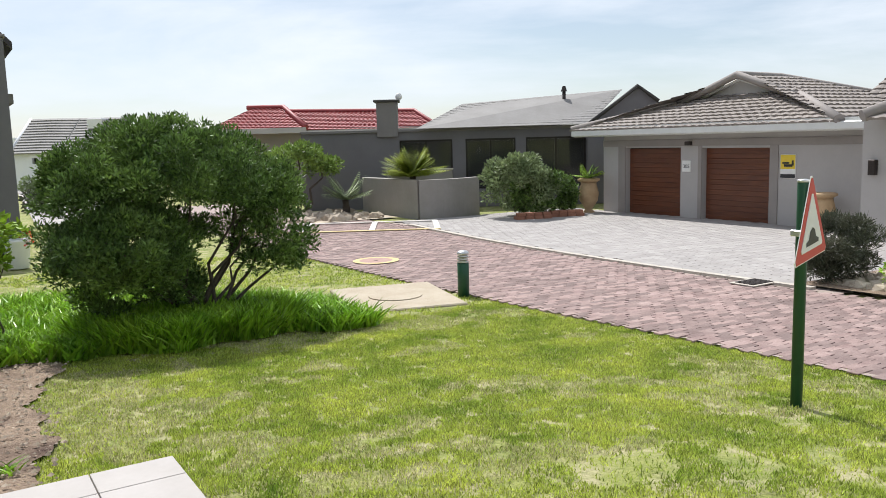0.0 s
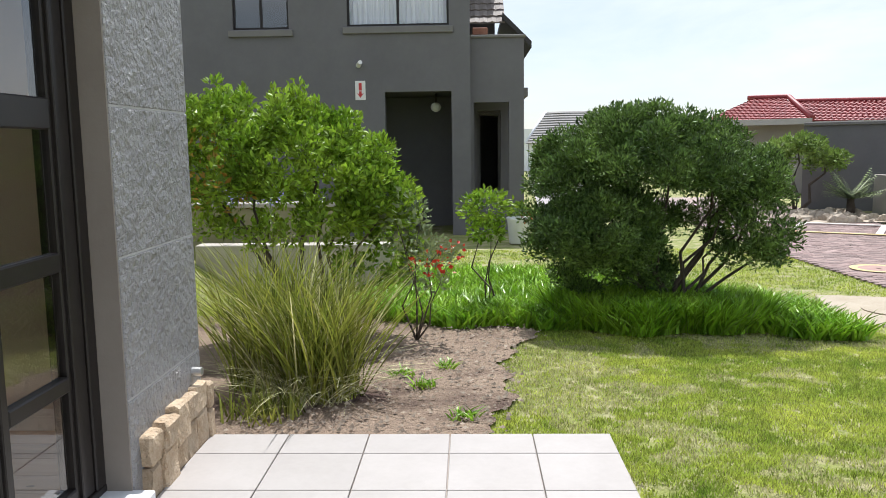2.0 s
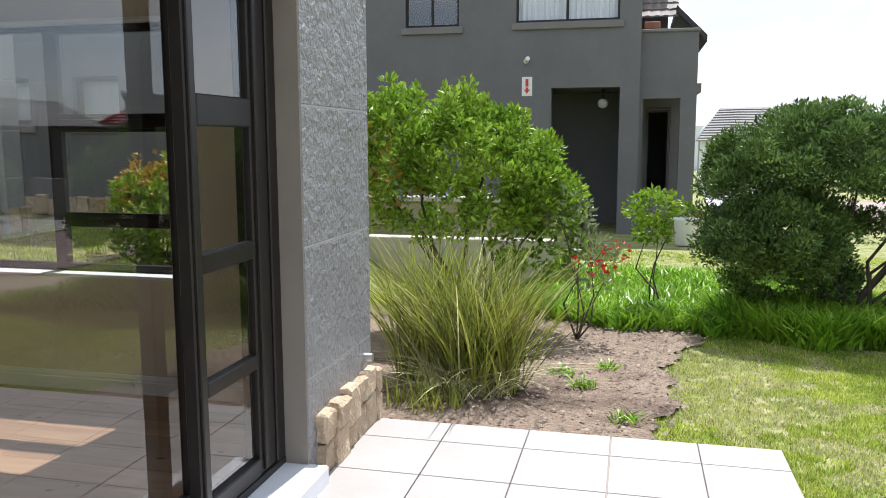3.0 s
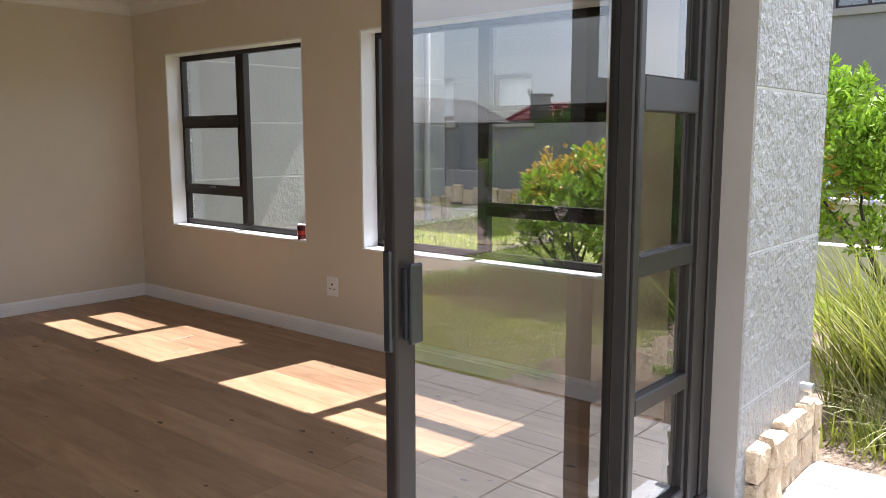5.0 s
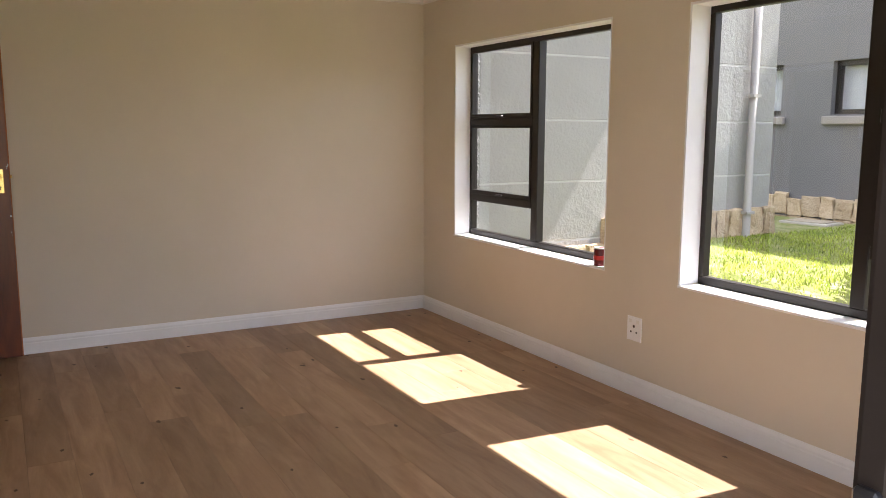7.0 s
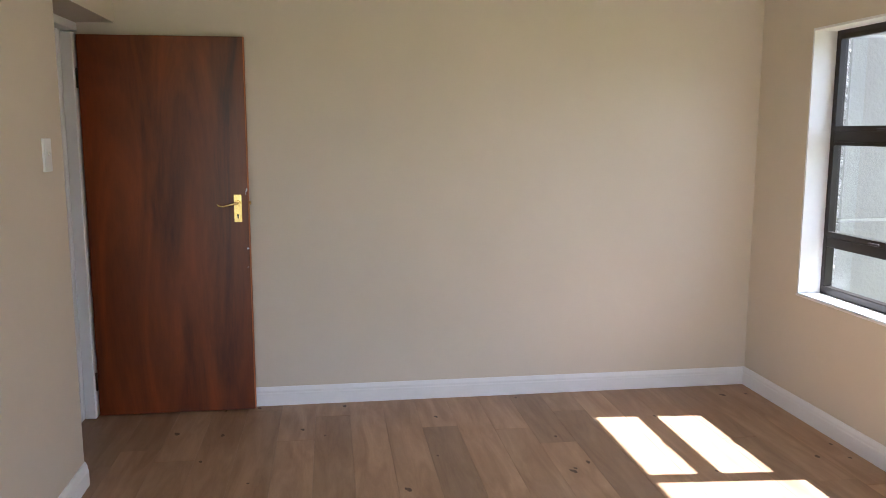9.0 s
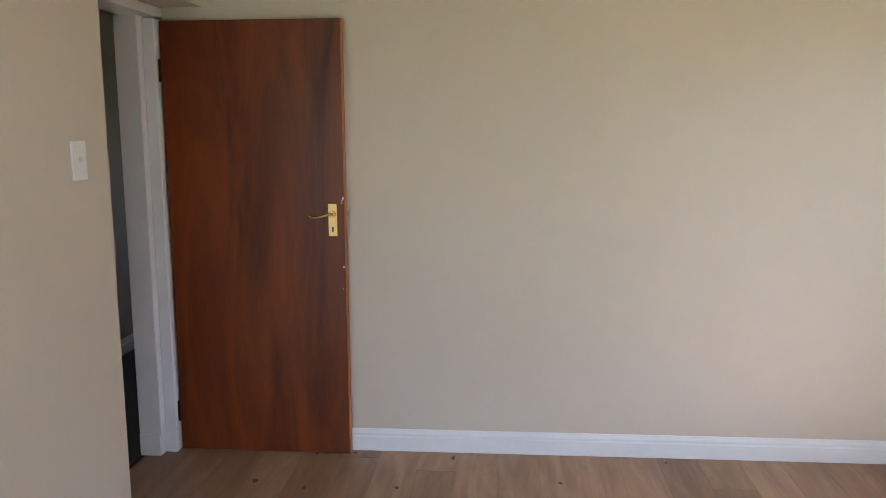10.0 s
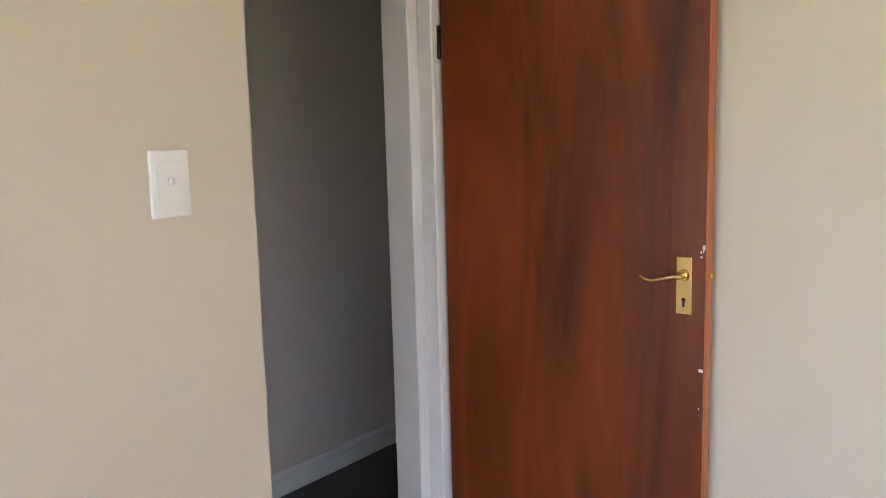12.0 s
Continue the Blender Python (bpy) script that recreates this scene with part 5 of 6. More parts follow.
def urn(at, s, label, mat):
    u = thing("garden_urn", at, label, "urn", "garden urns")
    part("body", lathe([(0.16 * s, 0), (0.17 * s, 0.04 * s), (0.1 * s, 0.1 * s), (0.12 * s, 0.16 * s), (0.24 * s, 0.35 * s), (0.27 * s, 0.55 * s), (0.22 * s, 0.75 * s), (0.2 * s, 0.84 * s)], 24), mat, u)
    part("rim", lathe([(0.2 * s, 0.83 * s), (0.29 * s, 0.88 * s), (0.3 * s, 0.93 * s), (0.24 * s, 0.95 * s)], 24), mat, u)
    return u


urn((16.0, 16.75, -0.76), 1.1, "tall ochre terracotta urn by the garage", M_URN)
urn((16.1, 9.4, -0.76), 0.95, "terracotta urn beside the house wall", M_URN)
for x, y in ((13.6, 16.4), (14.7, 16.3)):
    br = thing("low_planter", (x, y, gz(x, y)), "low red clay brick planter edge", "planter", "low planters", turn=-20)
    for i in range(4):
        part("brick", box(-0.5 + i * 0.26, -0.26 + i * 0.26, -0.15, 0.15, 0, 0.1, 0.01), M_CLAY, br)
        part("brick", box(-0.45 + i * 0.24, -0.23 + i * 0.24, -0.12, 0.12, 0.1, 0.19, 0.01), M_CLAY, br)
pl = thing("white_planter", (0.92, 16.05, gz(0.92, 16.05)), "white square planter with succulents and red flowers", "planter")
part("pot", lathe([(0.17, 0), (0.19, 0.02), (0.235, 0.5), (0.25, 0.52), (0.25, 0.56), (0.2, 0.56)], 20), M_WHITEHOUSE, pl)
r2 = random.Random(5)
sp, ou = crown_spots([((0, 0, 0.66), (0.2, 0.2, 0.16))], 160, r2)
part("plant", leaves("plant", sp, 0.13, r2, 0.35, 0.6, ou), L_BRIGHT, pl)
sp, ou = crown_spots([((0.18, -0.1, 0.55), (0.12, 0.12, 0.16))], 40, r2)
part("flowers", leaves("flowers", sp, 0.06, r2, 0.8, 0.4, ou), L_RED, pl)

# ---- shrubs and planting ----


def limbs(base, tips, r, rng, parent, name="limb"):
    for tip in tips:
        b, t = Vector(base), Vector(tip)
        pts = [b]
        for k in (0.25, 0.5, 0.75):
            pts.append(b.lerp(t, k) + Vector((rng.uniform(-1, 1), rng.uniform(-1, 1), rng.uniform(-0.3, 0.6))) * (t - b).length * 0.09)
        pts.append(t)
        part(name, tube(pts, r * rng.uniform(0.8, 1.1), r * 0.25, 7), M_BARK, parent)


def shrub(name, at, label, clumps, count, size, mat, seed, aspect=0.45, tips=None, trunk_r=0.05, up=0.3, shell=0.55, category="shrub"):
    rng = random.Random(seed)
    s = thing(name, at, label, category)
    if tips:
        limbs((0, 0, -0.05), tips, trunk_r, rng, s)
    sp, ou = crown_spots(clumps, count, rng, shell)
    part("crown", leaves("crown", sp, size, rng, aspect, up, ou), mat, s)
    return s


def domed_clumps(cx, cy, cz, rx, ry, rz, n, r, seed, low=-0.25):
    """Small clumps spread over a dome, uneven in size."""
    rng = random.Random(seed)
    out = []
    while len(out) < n:
        d = Vector((rng.gauss(0, 1), rng.gauss(0, 1), rng.gauss(0.2, 1))).normalized()
        if d.z < low:
            continue
        k = rng.uniform(0.72, 1.0)
        rr = r * rng.uniform(0.7, 1.25)
        out.append(((cx + d.x * rx * k, cy + d.y * ry * k, cz + d.z * rz * k), (rr, rr, rr * 0.8)))
    return out


# big dark domed shrub
BX, BY = 1.98, 8.0
bz = gz(BX, BY)
rng = random.Random(2)
cl1 = domed_clumps(-0.14, 0.1, 1.5, 1.3, 1.12, 0.74, 240, 0.17, 3, -0.08)
cl1 += domed_clumps(-0.8, -0.5, 1.0, 0.74, 0.66, 0.4, 110, 0.15, 4, -0.9)
cl1 += domed_clumps(0.88, -0.3, 1.1, 0.46, 0.52, 0.6, 70, 0.14, 5, -0.9)
cl1 += domed_clumps(-0.45, 0.05, 0.55, 0.72, 0.6, 0.34, 60, 0.13, 11, -0.9)
cl1 += domed_clumps(-0.3, 0.6, 1.0, 0.8, 0.45, 0.45, 50, 0.15, 10, -0.9)
tips = [(-0.9, -0.3, 1.1), (-0.4, 0.3, 1.6), (0.1, 0.1, 1.9), (0.5, -0.3, 1.7), (1.0, -0.3, 1.25), (0.85, 0.3, 1.6), (0.35, -0.6, 1.6), (-0.4, -0.6, 1.15), (1.15, -0.4, 0.95), (0.75, -0.45, 1.5),
        (0.7, -0.2, 0.95), (0.9, 0.1, 1.3), (-0.6, 0.5, 1.2), (0.2, 0.6, 1.4), (0.55, -0.5, 1.3)]
bush = thing("domed_shrub", (BX, BY, bz), "large dark green domed shrub with bare lower limbs", "shrub")
limbs((0.1, 0, -0.05), tips, 0.03, rng, bush)
sp, ou = crown_spots(cl1, 128000, rng, 0.45)
part("crown", leaves("crown", sp, 0.054, rng, 0.36, 0.9, ou), L_DARK, bush)

# bright shrub by the soil bed
rng = random.Random(9)
sx, sy = -1.75, 6.95
cl2 = domed_clumps(0.0, 0.0, 1.42, 1.02, 0.8, 0.8, 140, 0.14, 6, -0.5)
cl2 += domed_clumps(0.75, -0.1, 0.98, 0.45, 0.5, 0.75, 46, 0.12, 7, -0.8)
cl2 += domed_clumps(-0.85, 0.0, 1.75, 0.5, 0.5, 0.75, 46, 0.13, 8, -0.6)
for _ in range(75):
    a, h = rng.uniform(0, 2 * math.pi), rng.uniform(0.2, 1.0)
    x = -0.25 + 1.3 * h * math.cos(a)
    cl2.append(((x, 0.85 * h * math.sin(a), 2.3 - 0.75 * h * h - (0.35 * x if x > 0 else 0)), (0.05, 0.05, rng.uniform(0.12, 0.26))))
lb = thing("bright_shrub", (sx, sy, gz(sx, sy)), "bright green leafy shrub with arching bare stems", "shrub")
limbs((0.1, 0, -0.05), [(-0.9, 0, 1.5), (-0.5, 0.2, 1.6), (0, 0, 1.9), (0.5, 0.1, 1.6), (0.8, -0.1, 1.2), (0.3, -0.4, 1.3), (-0.5, -0.4, 1.2)], 0.03, rng, lb)
sp, ou = crown_spots(cl2, 23000, rng, 0.3)
part("crown", leaves("crown", sp, 0.072, rng, 0.48, 0.7, ou), L_BRIGHT, lb)
sp, ou = crown_spots([((-0.85, -0.3, 1.75), (0.35, 0.35, 0.35)), ((-0.6, -0.55, 1.5), (0.3, 0.3, 0.3))], 130, rng)
part("russet_foliage", leaves("russet_foliage", sp, 0.075, rng, 0.5, 0.5, ou), L_ORANGE, lb, "russet young leaf tips")["kind"] = "stuff"

# thin rose-like shrub with red flowers
rng = random.Random(14)
rx_, ry_ = -0.62, 6.6
rs = thing("flowering_shrub", (rx_, ry_, gz(rx_, ry_)), "thin stemmed shrub with few red flowers", "shrub")
limbs((0, 0, 0), [(-0.2, 0, 1.2), (0.1, 0.1, 1.3), (0.25, 0, 0.9), (-0.1, -0.2, 1.0), (0.3, -0.1, 0.7)], 0.012, rng, rs, "stem")
sp, ou = crown_spots([((-0.1, 0, 1.1), (0.25, 0.25, 0.35)), ((0.15, 0, 0.75), (0.25, 0.25, 0.3))], 420, rng, 0.2)
part("leaves", leaves("leaves", sp, 0.07, rng, 0.5, 0.3, ou), L_GREY, rs)
sp, ou = crown_spots([((0.15, -0.2, 0.75), (0.25, 0.15, 0.12)), ((0.35, -0.1, 0.85), (0.15, 0.12, 0.1))], 60, rng, 0.2)
part("blossom", leaves("blossom", sp, 0.045, rng, 0.8, 0.3, ou), L_RED, rs)["kind"] = "stuff"
# young lime shrub in the ground cover
ys_ = thing("young_shrub", (0.08, 8.2, gz(0.08, 8.2)), "small yellow-green shrub on thin stems", "shrub")
rng = random.Random(15)
limbs((0, 0, 0), [(-0.2, 0, 1.1), (0.15, 0.1, 1.2), (0.05, -0.1, 0.9)], 0.014, rng, ys_, "stem")
sp, ou = crown_spots([((0, 0, 1.22), (0.3, 0.3, 0.2)), ((0.0, 0, 0.95), (0.22, 0.22, 0.14))], 800, rng, 0.3)
part("crown", leaves("crown", sp, 0.07, rng, 0.55, 0.4, ou), L_BRIGHT, ys_)
# lilac agapanthus
for x, y in ((-3.55, 10.6), (-2.95, 10.5)):
    ag = thing("agapanthus", (x, y, gz(x, y)), "lilac agapanthus flower head on a stem", "flower", "agapanthus")
    rng = random.Random(int(-x * 10))
    part("stem", tube([(0, 0, 0), (0.03, 0, 0.7), (0.0, 0, 1.25)], 0.012), L_GREY, ag)
    sp, ou = crown_spots([((0, 0, 1.32), (0.17, 0.17, 0.12))], 140, rng, 0.5)
    part("flower_head", leaves("flower_head", sp, 0.06, rng, 0.5, 0.3, ou), L_BLUE, ag)


def tuft(name, at, label, count, height, spread, width, mat, seed, arc=0.5, lean=0.7):
    rng = random.Random(seed)
    tf = thing(name, at, label, "grass clump")
    pts = []
    for _ in range(count):
        a, r = rng.uniform(0, 2 * math.pi), spread * rng.random() ** 0.7
        pts.append((r * math.cos(a), r * math.sin(a), 0))
    me = blades("foliage", pts, rng, height, width, lean, 6, arc)
    part("foliage", me, mat, tf)["kind"] = "stuff"
    return tf


tuft("grass_tuft", (-1.12, 4.42, gz(-1.12, 4.42)), "tall yellow-green ornamental grass clump in bare soil", 620, 0.95, 0.28, 0.013, L_TUFT, 51, 0.55, 0.58)
tuft("grass_tuft", (-1.5, 4.8, gz(-1.5, 4.8)), "tall yellow-green ornamental grass clump beside the pier", 560, 1.1, 0.36, 0.013, L_TUFT, 52, 0.5, 0.6)
tuft("dry_tuft", (-1.2, 4.3, gz(-1.2, 4.3)), "dead straw at the foot of the grass clump", 260, 0.42, 0.3, 0.008, L_DRY, 53, 1.2, 1.3)
tuft("straw_tuft", (-1.25, 4.55, gz(-1.25, 4.55)), "golden dry blades among the ornamental grass", 260, 1.02, 0.34, 0.009, L_DRY, 55, 0.6, 0.55)
tuft("weed_patch", (-1.38, 3.85, gz(-1.38, 3.85)), "low green weeds in the soil", 150, 0.2, 0.26, 0.012, L_TUFT, 54, 0.4, 0.6)
for i, (x, y) in enumerate(((-0.45, 4.6), (-0.3, 5.3), (-0.62, 5.0), (-0.15, 3.7))):
    tuft("small_weed", (x, y, gz(x, y) + 0.02), "small green weed in bare soil", 40, 0.07, 0.09, 0.016, L_SUCC, 60 + i, 0.8, 1.2)

# succulent ground cover under the domed shrub
rng = random.Random(71)
pts = []
while len(pts) < 24000:
    x, y = rng.uniform(-1.4, 3.7), rng.uniform(6.7, 11.5)
    front = 7.05 + 0.5 * max(0, 0.4 - x) + 0.18 * math.sin(x * 3.1) + 0.1 * math.sin(x * 7.3)
    if x > 1.5:
        front -= 0.25 * min(1, x - 1.5)
    if y < front or (x > 2.6 and y > 9.9 - (x - 2.6) * 1.4):
        continue
    if y > 9 and rng.random() < 0.55:
        continue
    pts.append((x, y, gz(x, y)))
under = [(x, y, z) for x, y, z in pts if math.hypot(x - 1.9, (y - 7.8) * 1.2) < 1.15]
tagged(part("groundcover", blades("groundcover", under + [(x + 0.03, y - 0.02, z) for x, y, z in under], rng, 0.36, 0.03, 0.7, 3, 0.5), L_SUCC), "taller succulent ground cover round the shrub's foot", "ground cover", kind="stuff")
me = blades("groundcover", pts, rng, 0.24, 0.032, 0.9, 3, 0.5)
tagged(part("groundcover", me, L_SUCC), "dense bright green succulent ground cover", "ground cover", kind="stuff")

# lawn blades
def lawn(name, x0, x1, y0, y1, count, seed, mat, height, width, dry, label):
    rng = random.Random(seed)
    pts = []
    while len(pts) < count:
        x, y = rng.uniform(x0, x1), rng.uniform(y0, y1)
        if x > road_left(y) + 0.07 + 0.03 * math.sin(y * 5) or (-1.6 < x < 0.63 and y < 3.23):
            continue
        if y > 3.2 and x < dirt_right(y) - 0.07 + rng.gauss(0, 0.11) and y < 8:
            continue
        lx, ly = (x - 4.75) * 0.97 - (y - 8.3) * 0.24, (x - 4.75) * 0.24 + (y - 8.3) * 0.97
        if abs(lx) < 0.72 and abs(ly) < 0.85:
            continue
        d = noise.noise(Vector((x * 0.8, y * 0.8, 4))) + 0.6 * noise.noise(Vector((x * 3.1, y * 3.1, 9)))
        if (d > 0.12) != dry and rng.random() < 0.8:
            continue
        clump = noise.noise(Vector((x * 7.5, y * 7.5, 2))) + 0.7 * noise.noise(Vector((x * 17, y * 17, 6)))
        if rng.random() > 0.85 + 1.3 * clump:
            continue
        pts.append((x, y, gz(x, y) - 0.018))
    return tagged(part(name, blades(name, pts, rng, height, width, 0.9, 1), mat), label, "grass", kind="stuff")


lawn("grass_near", -0.4, 5.7, 2.0, 7.2, 210000, 81, L_GRASS, 0.026, 0.0075, False, "short sunlit lawn grass")
lawn("dry_grass_near", -0.4, 5.7, 2.0, 7.2, 75000, 82, L_DRY, 0.018, 0.007, True, "dry straw-coloured lawn patches")
lawn("grass_far", -3.5, 5.7, 7.2, 15, 60000, 83, L_GRASS, 0.032, 0.012, False, "short lawn grass under the shrubs")
lawn("grass_side", 0.6, 5.6, 0.0, 2.0, 60000, 84, L_GRASS, 0.024, 0.008, False, "short lawn grass beside the patio")
def court_z(x, y):
    k = min(1, max(0, (y - 3.3) / 1.6)) * min(1, max(0, (-3.4 - x) / 1.6))
    return gz(x, y) + (0.36 - gz(x, y)) * k


vs, fs = [], []
for j in range(24):
    for i in range(28):
        x, y = -13.2 + 10.2 * i / 27, 3.23 + 7.75 * j / 23
        vs.append((x, y, court_z(x, y) + (0.004 if x < -3.5 else -0.05)))
for j in range(23):
    for i in range(27):
        k = j * 28 + i
        fs.append((k, k + 1, k + 29, k + 28))
structure("court_bank", raw("court_bank", vs, fs), M_GROUND, "raised lawn bank between the house walls")
rng = random.Random(85)
pts = [(rng.uniform(-7.1, -1.6), rng.uniform(3.4, 10.9), 0) for _ in range(60000)]
pts = [(x, y, court_z(x, y) - 0.005) for x, y, z in pts if x < -3.2 or y > 7.5]
# russet-tipped shrub seen through the second window
rsx, rsy = -4.35, 6.0
rb = thing("russet_shrub", (rsx, rsy, court_z(rsx, rsy) - 0.02), "green shrub with russet and yellow leaf tips", "shrub")
r3 = random.Random(88)
limbs((0, 0, 0), [(-0.4, 0, 0.9), (0, 0.1, 1.2), (0.45, 0, 1.0), (0.2, -0.3, 0.8), (-0.2, -0.3, 0.8)], 0.02, r3, rb)
sp, ou = crown_spots(domed_clumps(0, 0, 0.6, 0.62, 0.5, 0.6, 40, 0.2, 89, -0.8), 7500, r3, 0.4)
part("crown", leaves("crown", sp, 0.08, r3, 0.5, 0.5, ou), L_BRIGHT, rb)
sp, ou = crown_spots(domed_clumps(0, 0, 0.68, 0.6, 0.5, 0.62, 24, 0.18, 90, 0.1), 650, r3, 0.6)
part("russet_foliage", leaves("russet_foliage", sp, 0.075, r3, 0.5, 0.5, ou), L_ORANGE, rb, "russet and yellow leaf tips")["kind"] = "stuff"
tagged(part("grass_court", blades("grass_court", pts, rng, 0.045, 0.012, 0.9, 1), L_GRASS), "lawn strip beyond the window wall", "grass", kind="stuff")

# driveway planting
shrub("grey_green_shrub", (13.65, 17.1, gz(13.65, 17.1)), "rounded grey-green shrub beside the driveway", domed_clumps(0, 0, 0.85, 1.0, 0.8, 0.85, 44, 0.26, 31, -0.8), 8500, 0.13, L_GREY, 91)
shrub("low_green_shrub", (14.6, 17.0, gz(14.6, 17.0)), "low dark green hedge shrub by the garage", domed_clumps(0, 0, 0.55, 0.95, 0.6, 0.6, 24, 0.24, 32, -0.8), 4200, 0.12, L_DARK, 92)
shrub("leafy_tree", (9.3, 22.6, gz(9.3, 22.6)), "small spreading tree with pale blossom", domed_clumps(0, 0, 1.55, 1.2, 1.0, 0.6, 46, 0.22, 33, -0.5), 4200, 0.15, L_FRANGI, 93, tips=[(-0.8, 0, 1.6), (0, 0, 1.9), (0.8, 0, 1.6)], trunk_r=0.06, category="tree")
shrub("boxwood_ball", (9.75, 4.15, gz(9.75, 4.15)), "clipped round green shrub among rocks", domed_clumps(0.1, 0, 0.32, 0.36, 0.36, 0.32, 14, 0.15, 35, -0.8), 2400, 0.06, L_SUCC, 94)


def palm(name, at, label, n, length, mat, seed, stem=0.4, droop=0.5):
    rng = random.Random(seed)
    p = thing(name, at, label, "palm")
    part("trunk", tube([(0, 0, -0.05), (0.02, 0, stem * 0.5), (0, 0, stem)], 0.14, 0.1, 10), M_BARK, p)
    for i in range(n):
        a = 2 * math.pi * i / n + rng.uniform(-0.2, 0.2)
        el = rng.uniform(0.25, 1.3)
        L = length * rng.uniform(0.8, 1.1)
        vs, fs = [], []
        d = Vector((math.cos(a), math.sin(a), 0))
        s = Vector((-math.sin(a), math.cos(a), 0))
        for k in range(14):
            u = (k + 1) / 14
            c = d * L * u * math.cos(el) + Vector((0, 0, stem + L * (u * math.sin(el) - droop * u * u * 0.6)))
            w = 0.28 * L * math.sin(math.pi * min(1, u * 0.9 + 0.08))
            for sd in (1, -1):
                j = len(vs)
                vs += [c - d * 0.02, c + d * 0.03, c + s * sd * w + d * w * 0.5 - Vector((0, 0, w * 0.35))]
                fs.append((j, j + 1, j + 2))
            j = len(vs)
            vs += [c - d * L / 14 + s * 0.008, c - d * L / 14 - s * 0.008, c]
            fs.append((j, j + 1, j + 2))
        part("frond", raw("frond", vs, fs), mat, p)
    return p


palm("cycad_palm", (11.9, 20.0, 0.0), "bright lime cycad palm above the low wall", 75, 1.15, L_LIME, 41, 0.45, 0.35)
palm("aloe_plant", (10.4, 21.6, gz(10.4, 21.6)), "grey-green spiky aloe beside the wall", 22, 1.1, L_GREY, 42, 0.5, 0.2)
palm("potted_cycad", (16.0, 16.75, 0.15), "green spiky plant in the tall urn", 16, 0.55, L_BRIGHT, 43, 0.15, 0.3)
shrub("lavender_bush", (10.15, 5.4, gz(10.15, 5.4)), "dark rounded lavender bush beside the driveway", domed_clumps(0, 0, 0.48, 0.5, 0.5, 0.42, 50, 0.13, 37, -0.9), 9000, 0.1, L_LAV, 44, aspect=0.16, up=0.9)
for i, (px, d, w) in enumerate(((62, 30, 0.9), (60, 44, 1.2), (110, 44, 1.6))):
    r = radians(YAW)
    u = u_at(px, d)
    x, y = OX + d * -math.sin(r) + u * math.cos(r), OY + d * math.cos(r) + u * math.sin(r)
    shrub("street_shrub", (x, y, -0.76), "low shrub beside the far street", domed_clumps(0, 0, 0.25, w * 0.6, w * 0.4, 0.3, 8, 0.3, 70 + i, -0.5), 700, 0.2, (L_LAV, L_GREY, L_BRIGHT)[i], 96 + i)

# ---- pieces: patio tiles, oak planks, pavers ----
tile = 0.425
cache = {}


def shared_box(name, sx, sy, sz, bevel, mat):
    key = (name, round(sx, 3), round(sy, 3), round(sz, 3))
    if key not in cache:
        me = mesh_from(name, box(-sx / 2, sx / 2, -sy / 2, sy / 2, 0, sz, bevel))
        me.materials.append(mat)
        cache[key] = me
    return cache[key]


def piece(name, me, at, parent, rz=0, rx=0):
    ob = new(name, me)
    ob.parent = parent
    ob.matrix_local = pose(*at, rx, 0, rz)
    return ob


xs = [-1.488, -1.07, -0.645, -0.22, 0.21, 0.615]
yl = [3.215, 2.945]
while yl[-1] > -3.0:
    yl.append(yl[-1] - tile)
for a, b in zip(xs, xs[1:]):
    for c, d in zip(yl, yl[1:]):
        me = shared_box("tile", b - a - 0.0055, c - d - 0.0055, 0.022, 0.0025, M_TILE)
        piece("tile", me, ((a + b) / 2, (c + d) / 2, -0.128), patio)

# oak floor
oak = thing("floor", (0, 0, 0), "wide brown oak plank floor with dark knots", "floor", kind="structure")
rng = random.Random(17)
pw = 0.187
y = YN - 0.004
row = 0
knots = []
while y > YS - 0.33:
    x = XI + 0.05 - rng.uniform(0, 1.6)
    x1 = XI + 0.05
    lo = max(y - pw, YS - 0.33)
    while x1 > XW + 0.001:
        x0 = max(x, XW)
        me = shared_box("plank", round(x1 - x0, 2) - 0.0006, y - lo - 0.0006, 0.014, 0.0006, M_PLANK)
        if not (y <= YS and x1 > -6.18 and x0 > -6.3):
            piece("plank", me, ((x0 + x1) / 2, (y + lo) / 2, -0.014), oak)
        for _ in range(rng.choice((0, 1, 1, 2, 3))):
            knots.append((rng.uniform(x0, x1), rng.uniform(lo + 0.02, y - 0.02)))
        x1 = x0
        x = x0 - rng.choice((1.2, 1.5, 1.9, 2.2))
    y -= pw
for kx, ky in knots:
    if kx < XW + 0.05 or ky < YS + 0.03:
        continue
    s = rng.uniform(0.006, 0.016)
    me = cache.get(("knot", round(s, 3)))
    if not me:
        n = 9
        me = raw("knot", [(s * rng.uniform(0.9, 2.0) * math.cos(2 * math.pi * k / n), s * rng.uniform(0.6, 1.1) * math.sin(2 * math.pi * k / n), 0) for k in range(n)], [tuple(range(n))])
        me.materials.append(M_KNOT)
        cache[("knot", round(s, 3))] = me
    piece("knot", me, (kx, ky, 0.0009), oak, rng.uniform(-25, 25))

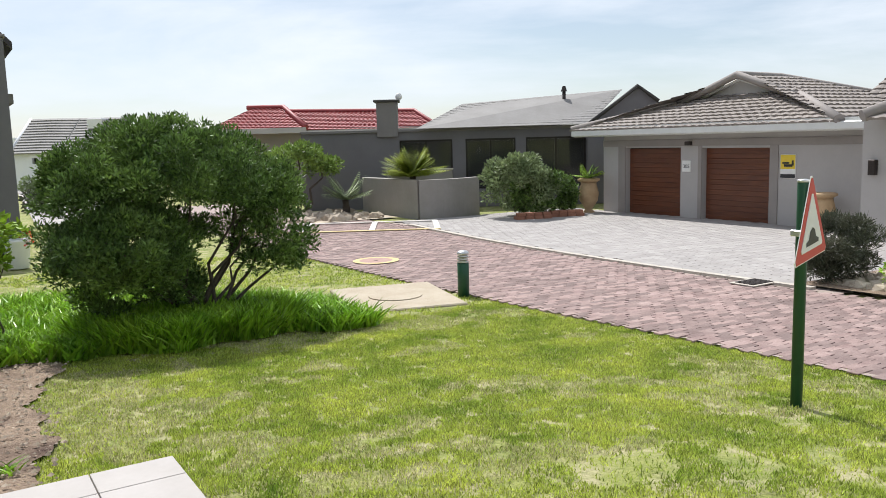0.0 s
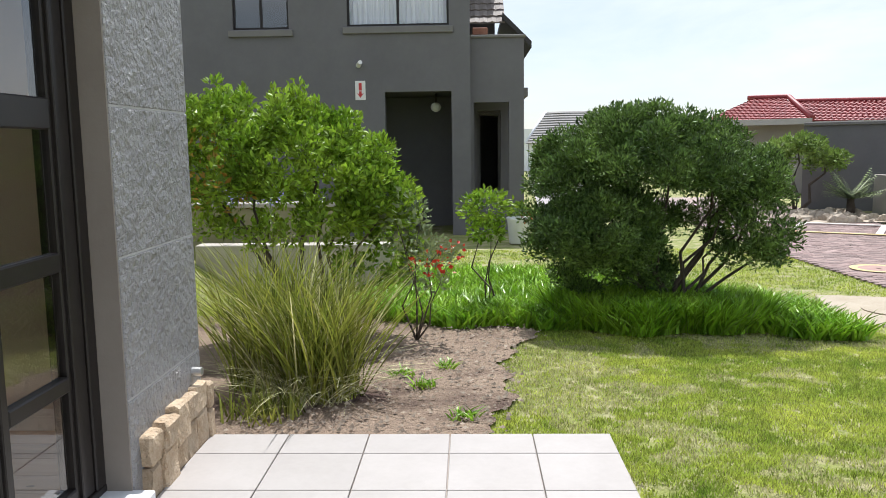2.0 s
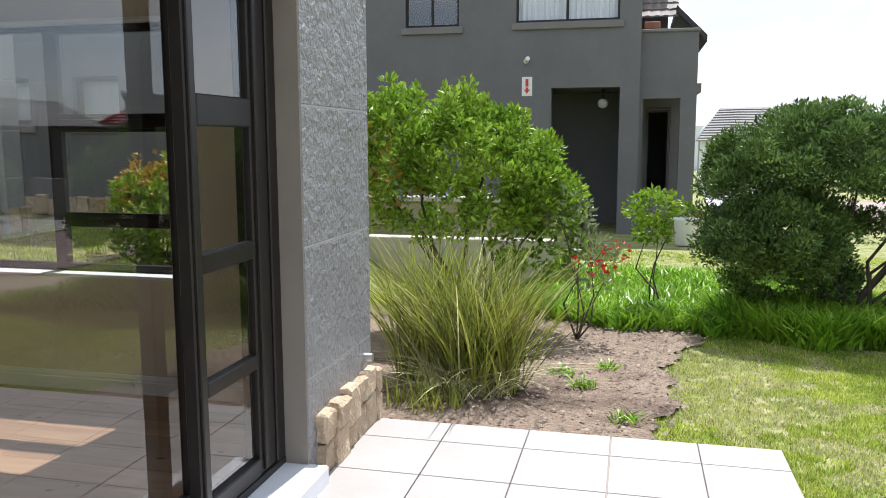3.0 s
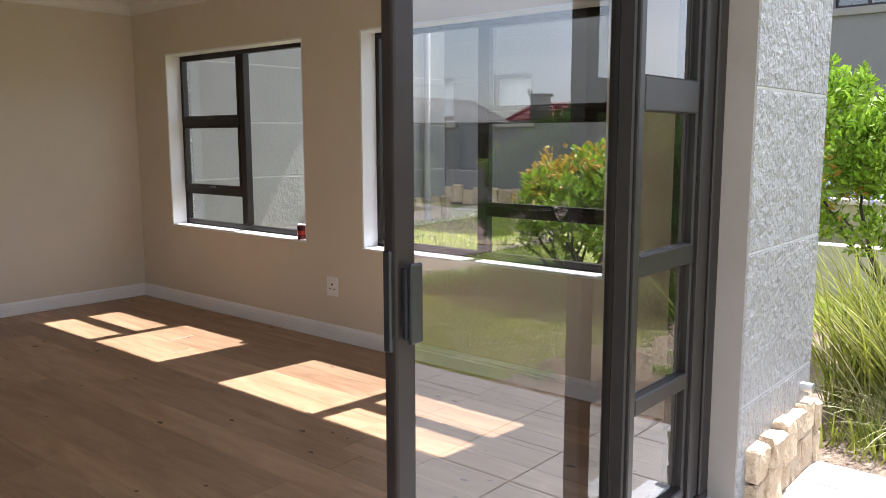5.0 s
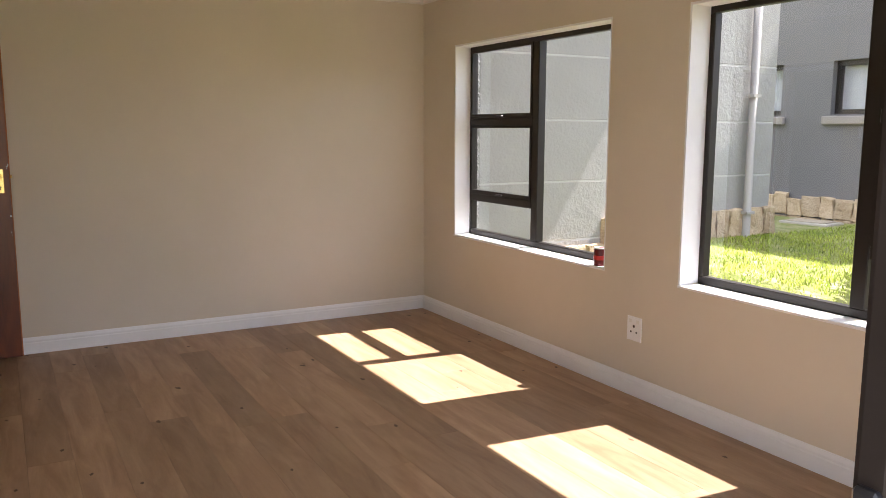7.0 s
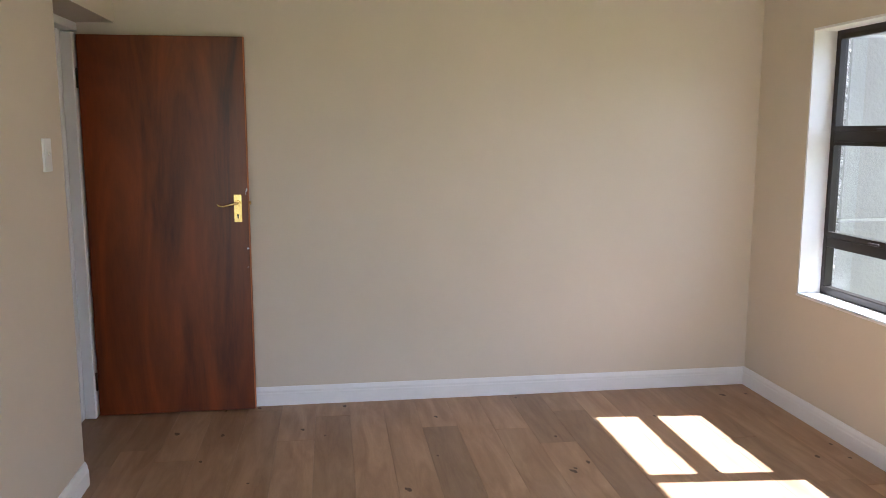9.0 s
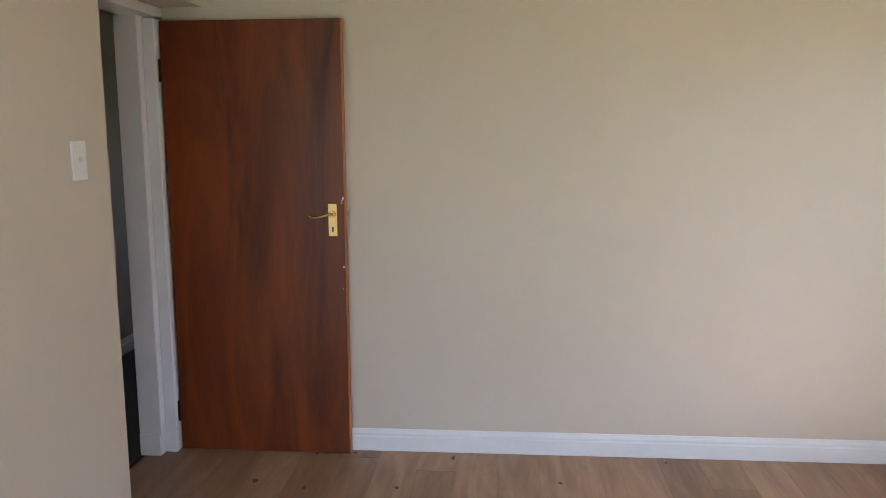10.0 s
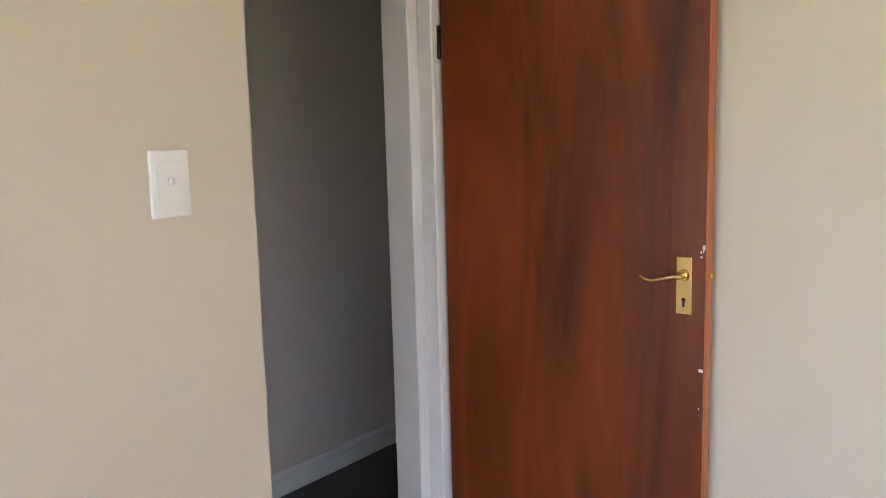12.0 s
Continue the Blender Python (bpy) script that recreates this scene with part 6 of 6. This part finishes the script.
# road bricks: the nearest as pieces, the rest joined
road_ob = bpy.data.objects["road"]
rng = random.Random(23)
near_me = shared_box("brick", 0.197, 0.097, 0.015, 0.003, M_BRICK)
vs, fs = [], []
count = 0


def add_brick(vs, fs, x, y, z, hx, hy, h, rz):
    c, s = math.cos(rz), math.sin(rz)
    k = len(vs)
    for dx, dy, dz in ((-1, -1, 0), (1, -1, 0), (1, 1, 0), (-1, 1, 0), (-0.97, -0.94, 1), (0.97, -0.94, 1), (0.97, 0.94, 1), (-0.97, 0.94, 1)):
        px, py = dx * hx, dy * hy
        vs.append((x + px * c - py * s, y + px * s + py * c, z + dz * h))
    fs += [(k + 4, k + 5, k + 6, k + 7), (k, k + 1, k + 5, k + 4), (k + 1, k + 2, k + 6, k + 5), (k + 2, k + 3, k + 7, k + 6), (k + 3, k, k + 4, k + 7)]


y = -3.0
row = 0
while y < 26:
    step = 0.1
    x = 4.6 + (0.1 if row % 2 else 0)
    while x < 10.6:
        if road_left(y) + 0.0 < x < (road_right(y) if y > 4.9 else 9.4) - 0.06:
            z = gz(x, y) + rng.uniform(-0.003, 0.003)
            rz = rng.gauss(0, 0.015)
            if count < 300 and 1.2 < y < 3.6 and x < 7.3:
                piece("brick", near_me, (x, y, z), road_ob, math.degrees(rz))
                count += 1
            else:
                add_brick(vs, fs, x, y, z, 0.098, 0.0485, 0.015, rz)
        x += 0.2
    y += step
    row += 1
ob = part("paver_bricks", raw("paver_bricks", vs, fs), M_BRICK_J, road_ob)
ob["kind"] = "stuff"
vs, fs = [], []
y = 5.0
row = 0
while y < 18.5:
    x = 9.3 + (0.11 if row % 2 else 0)
    while x < 16.7:
        if x > road_right(y) + 0.24:
            add_brick(vs, fs, x, y, gz(x, y) + 0.003, 0.1085, 0.1085, 0.014, 0)
        x += 0.22
    y += 0.22
    row += 1
drive = bpy.data.objects["driveway_bed"]
ob = part("pale_pavers", raw("pale_pavers", vs, fs), M_PALEPAVE, drive)
ob["kind"] = "stuff"
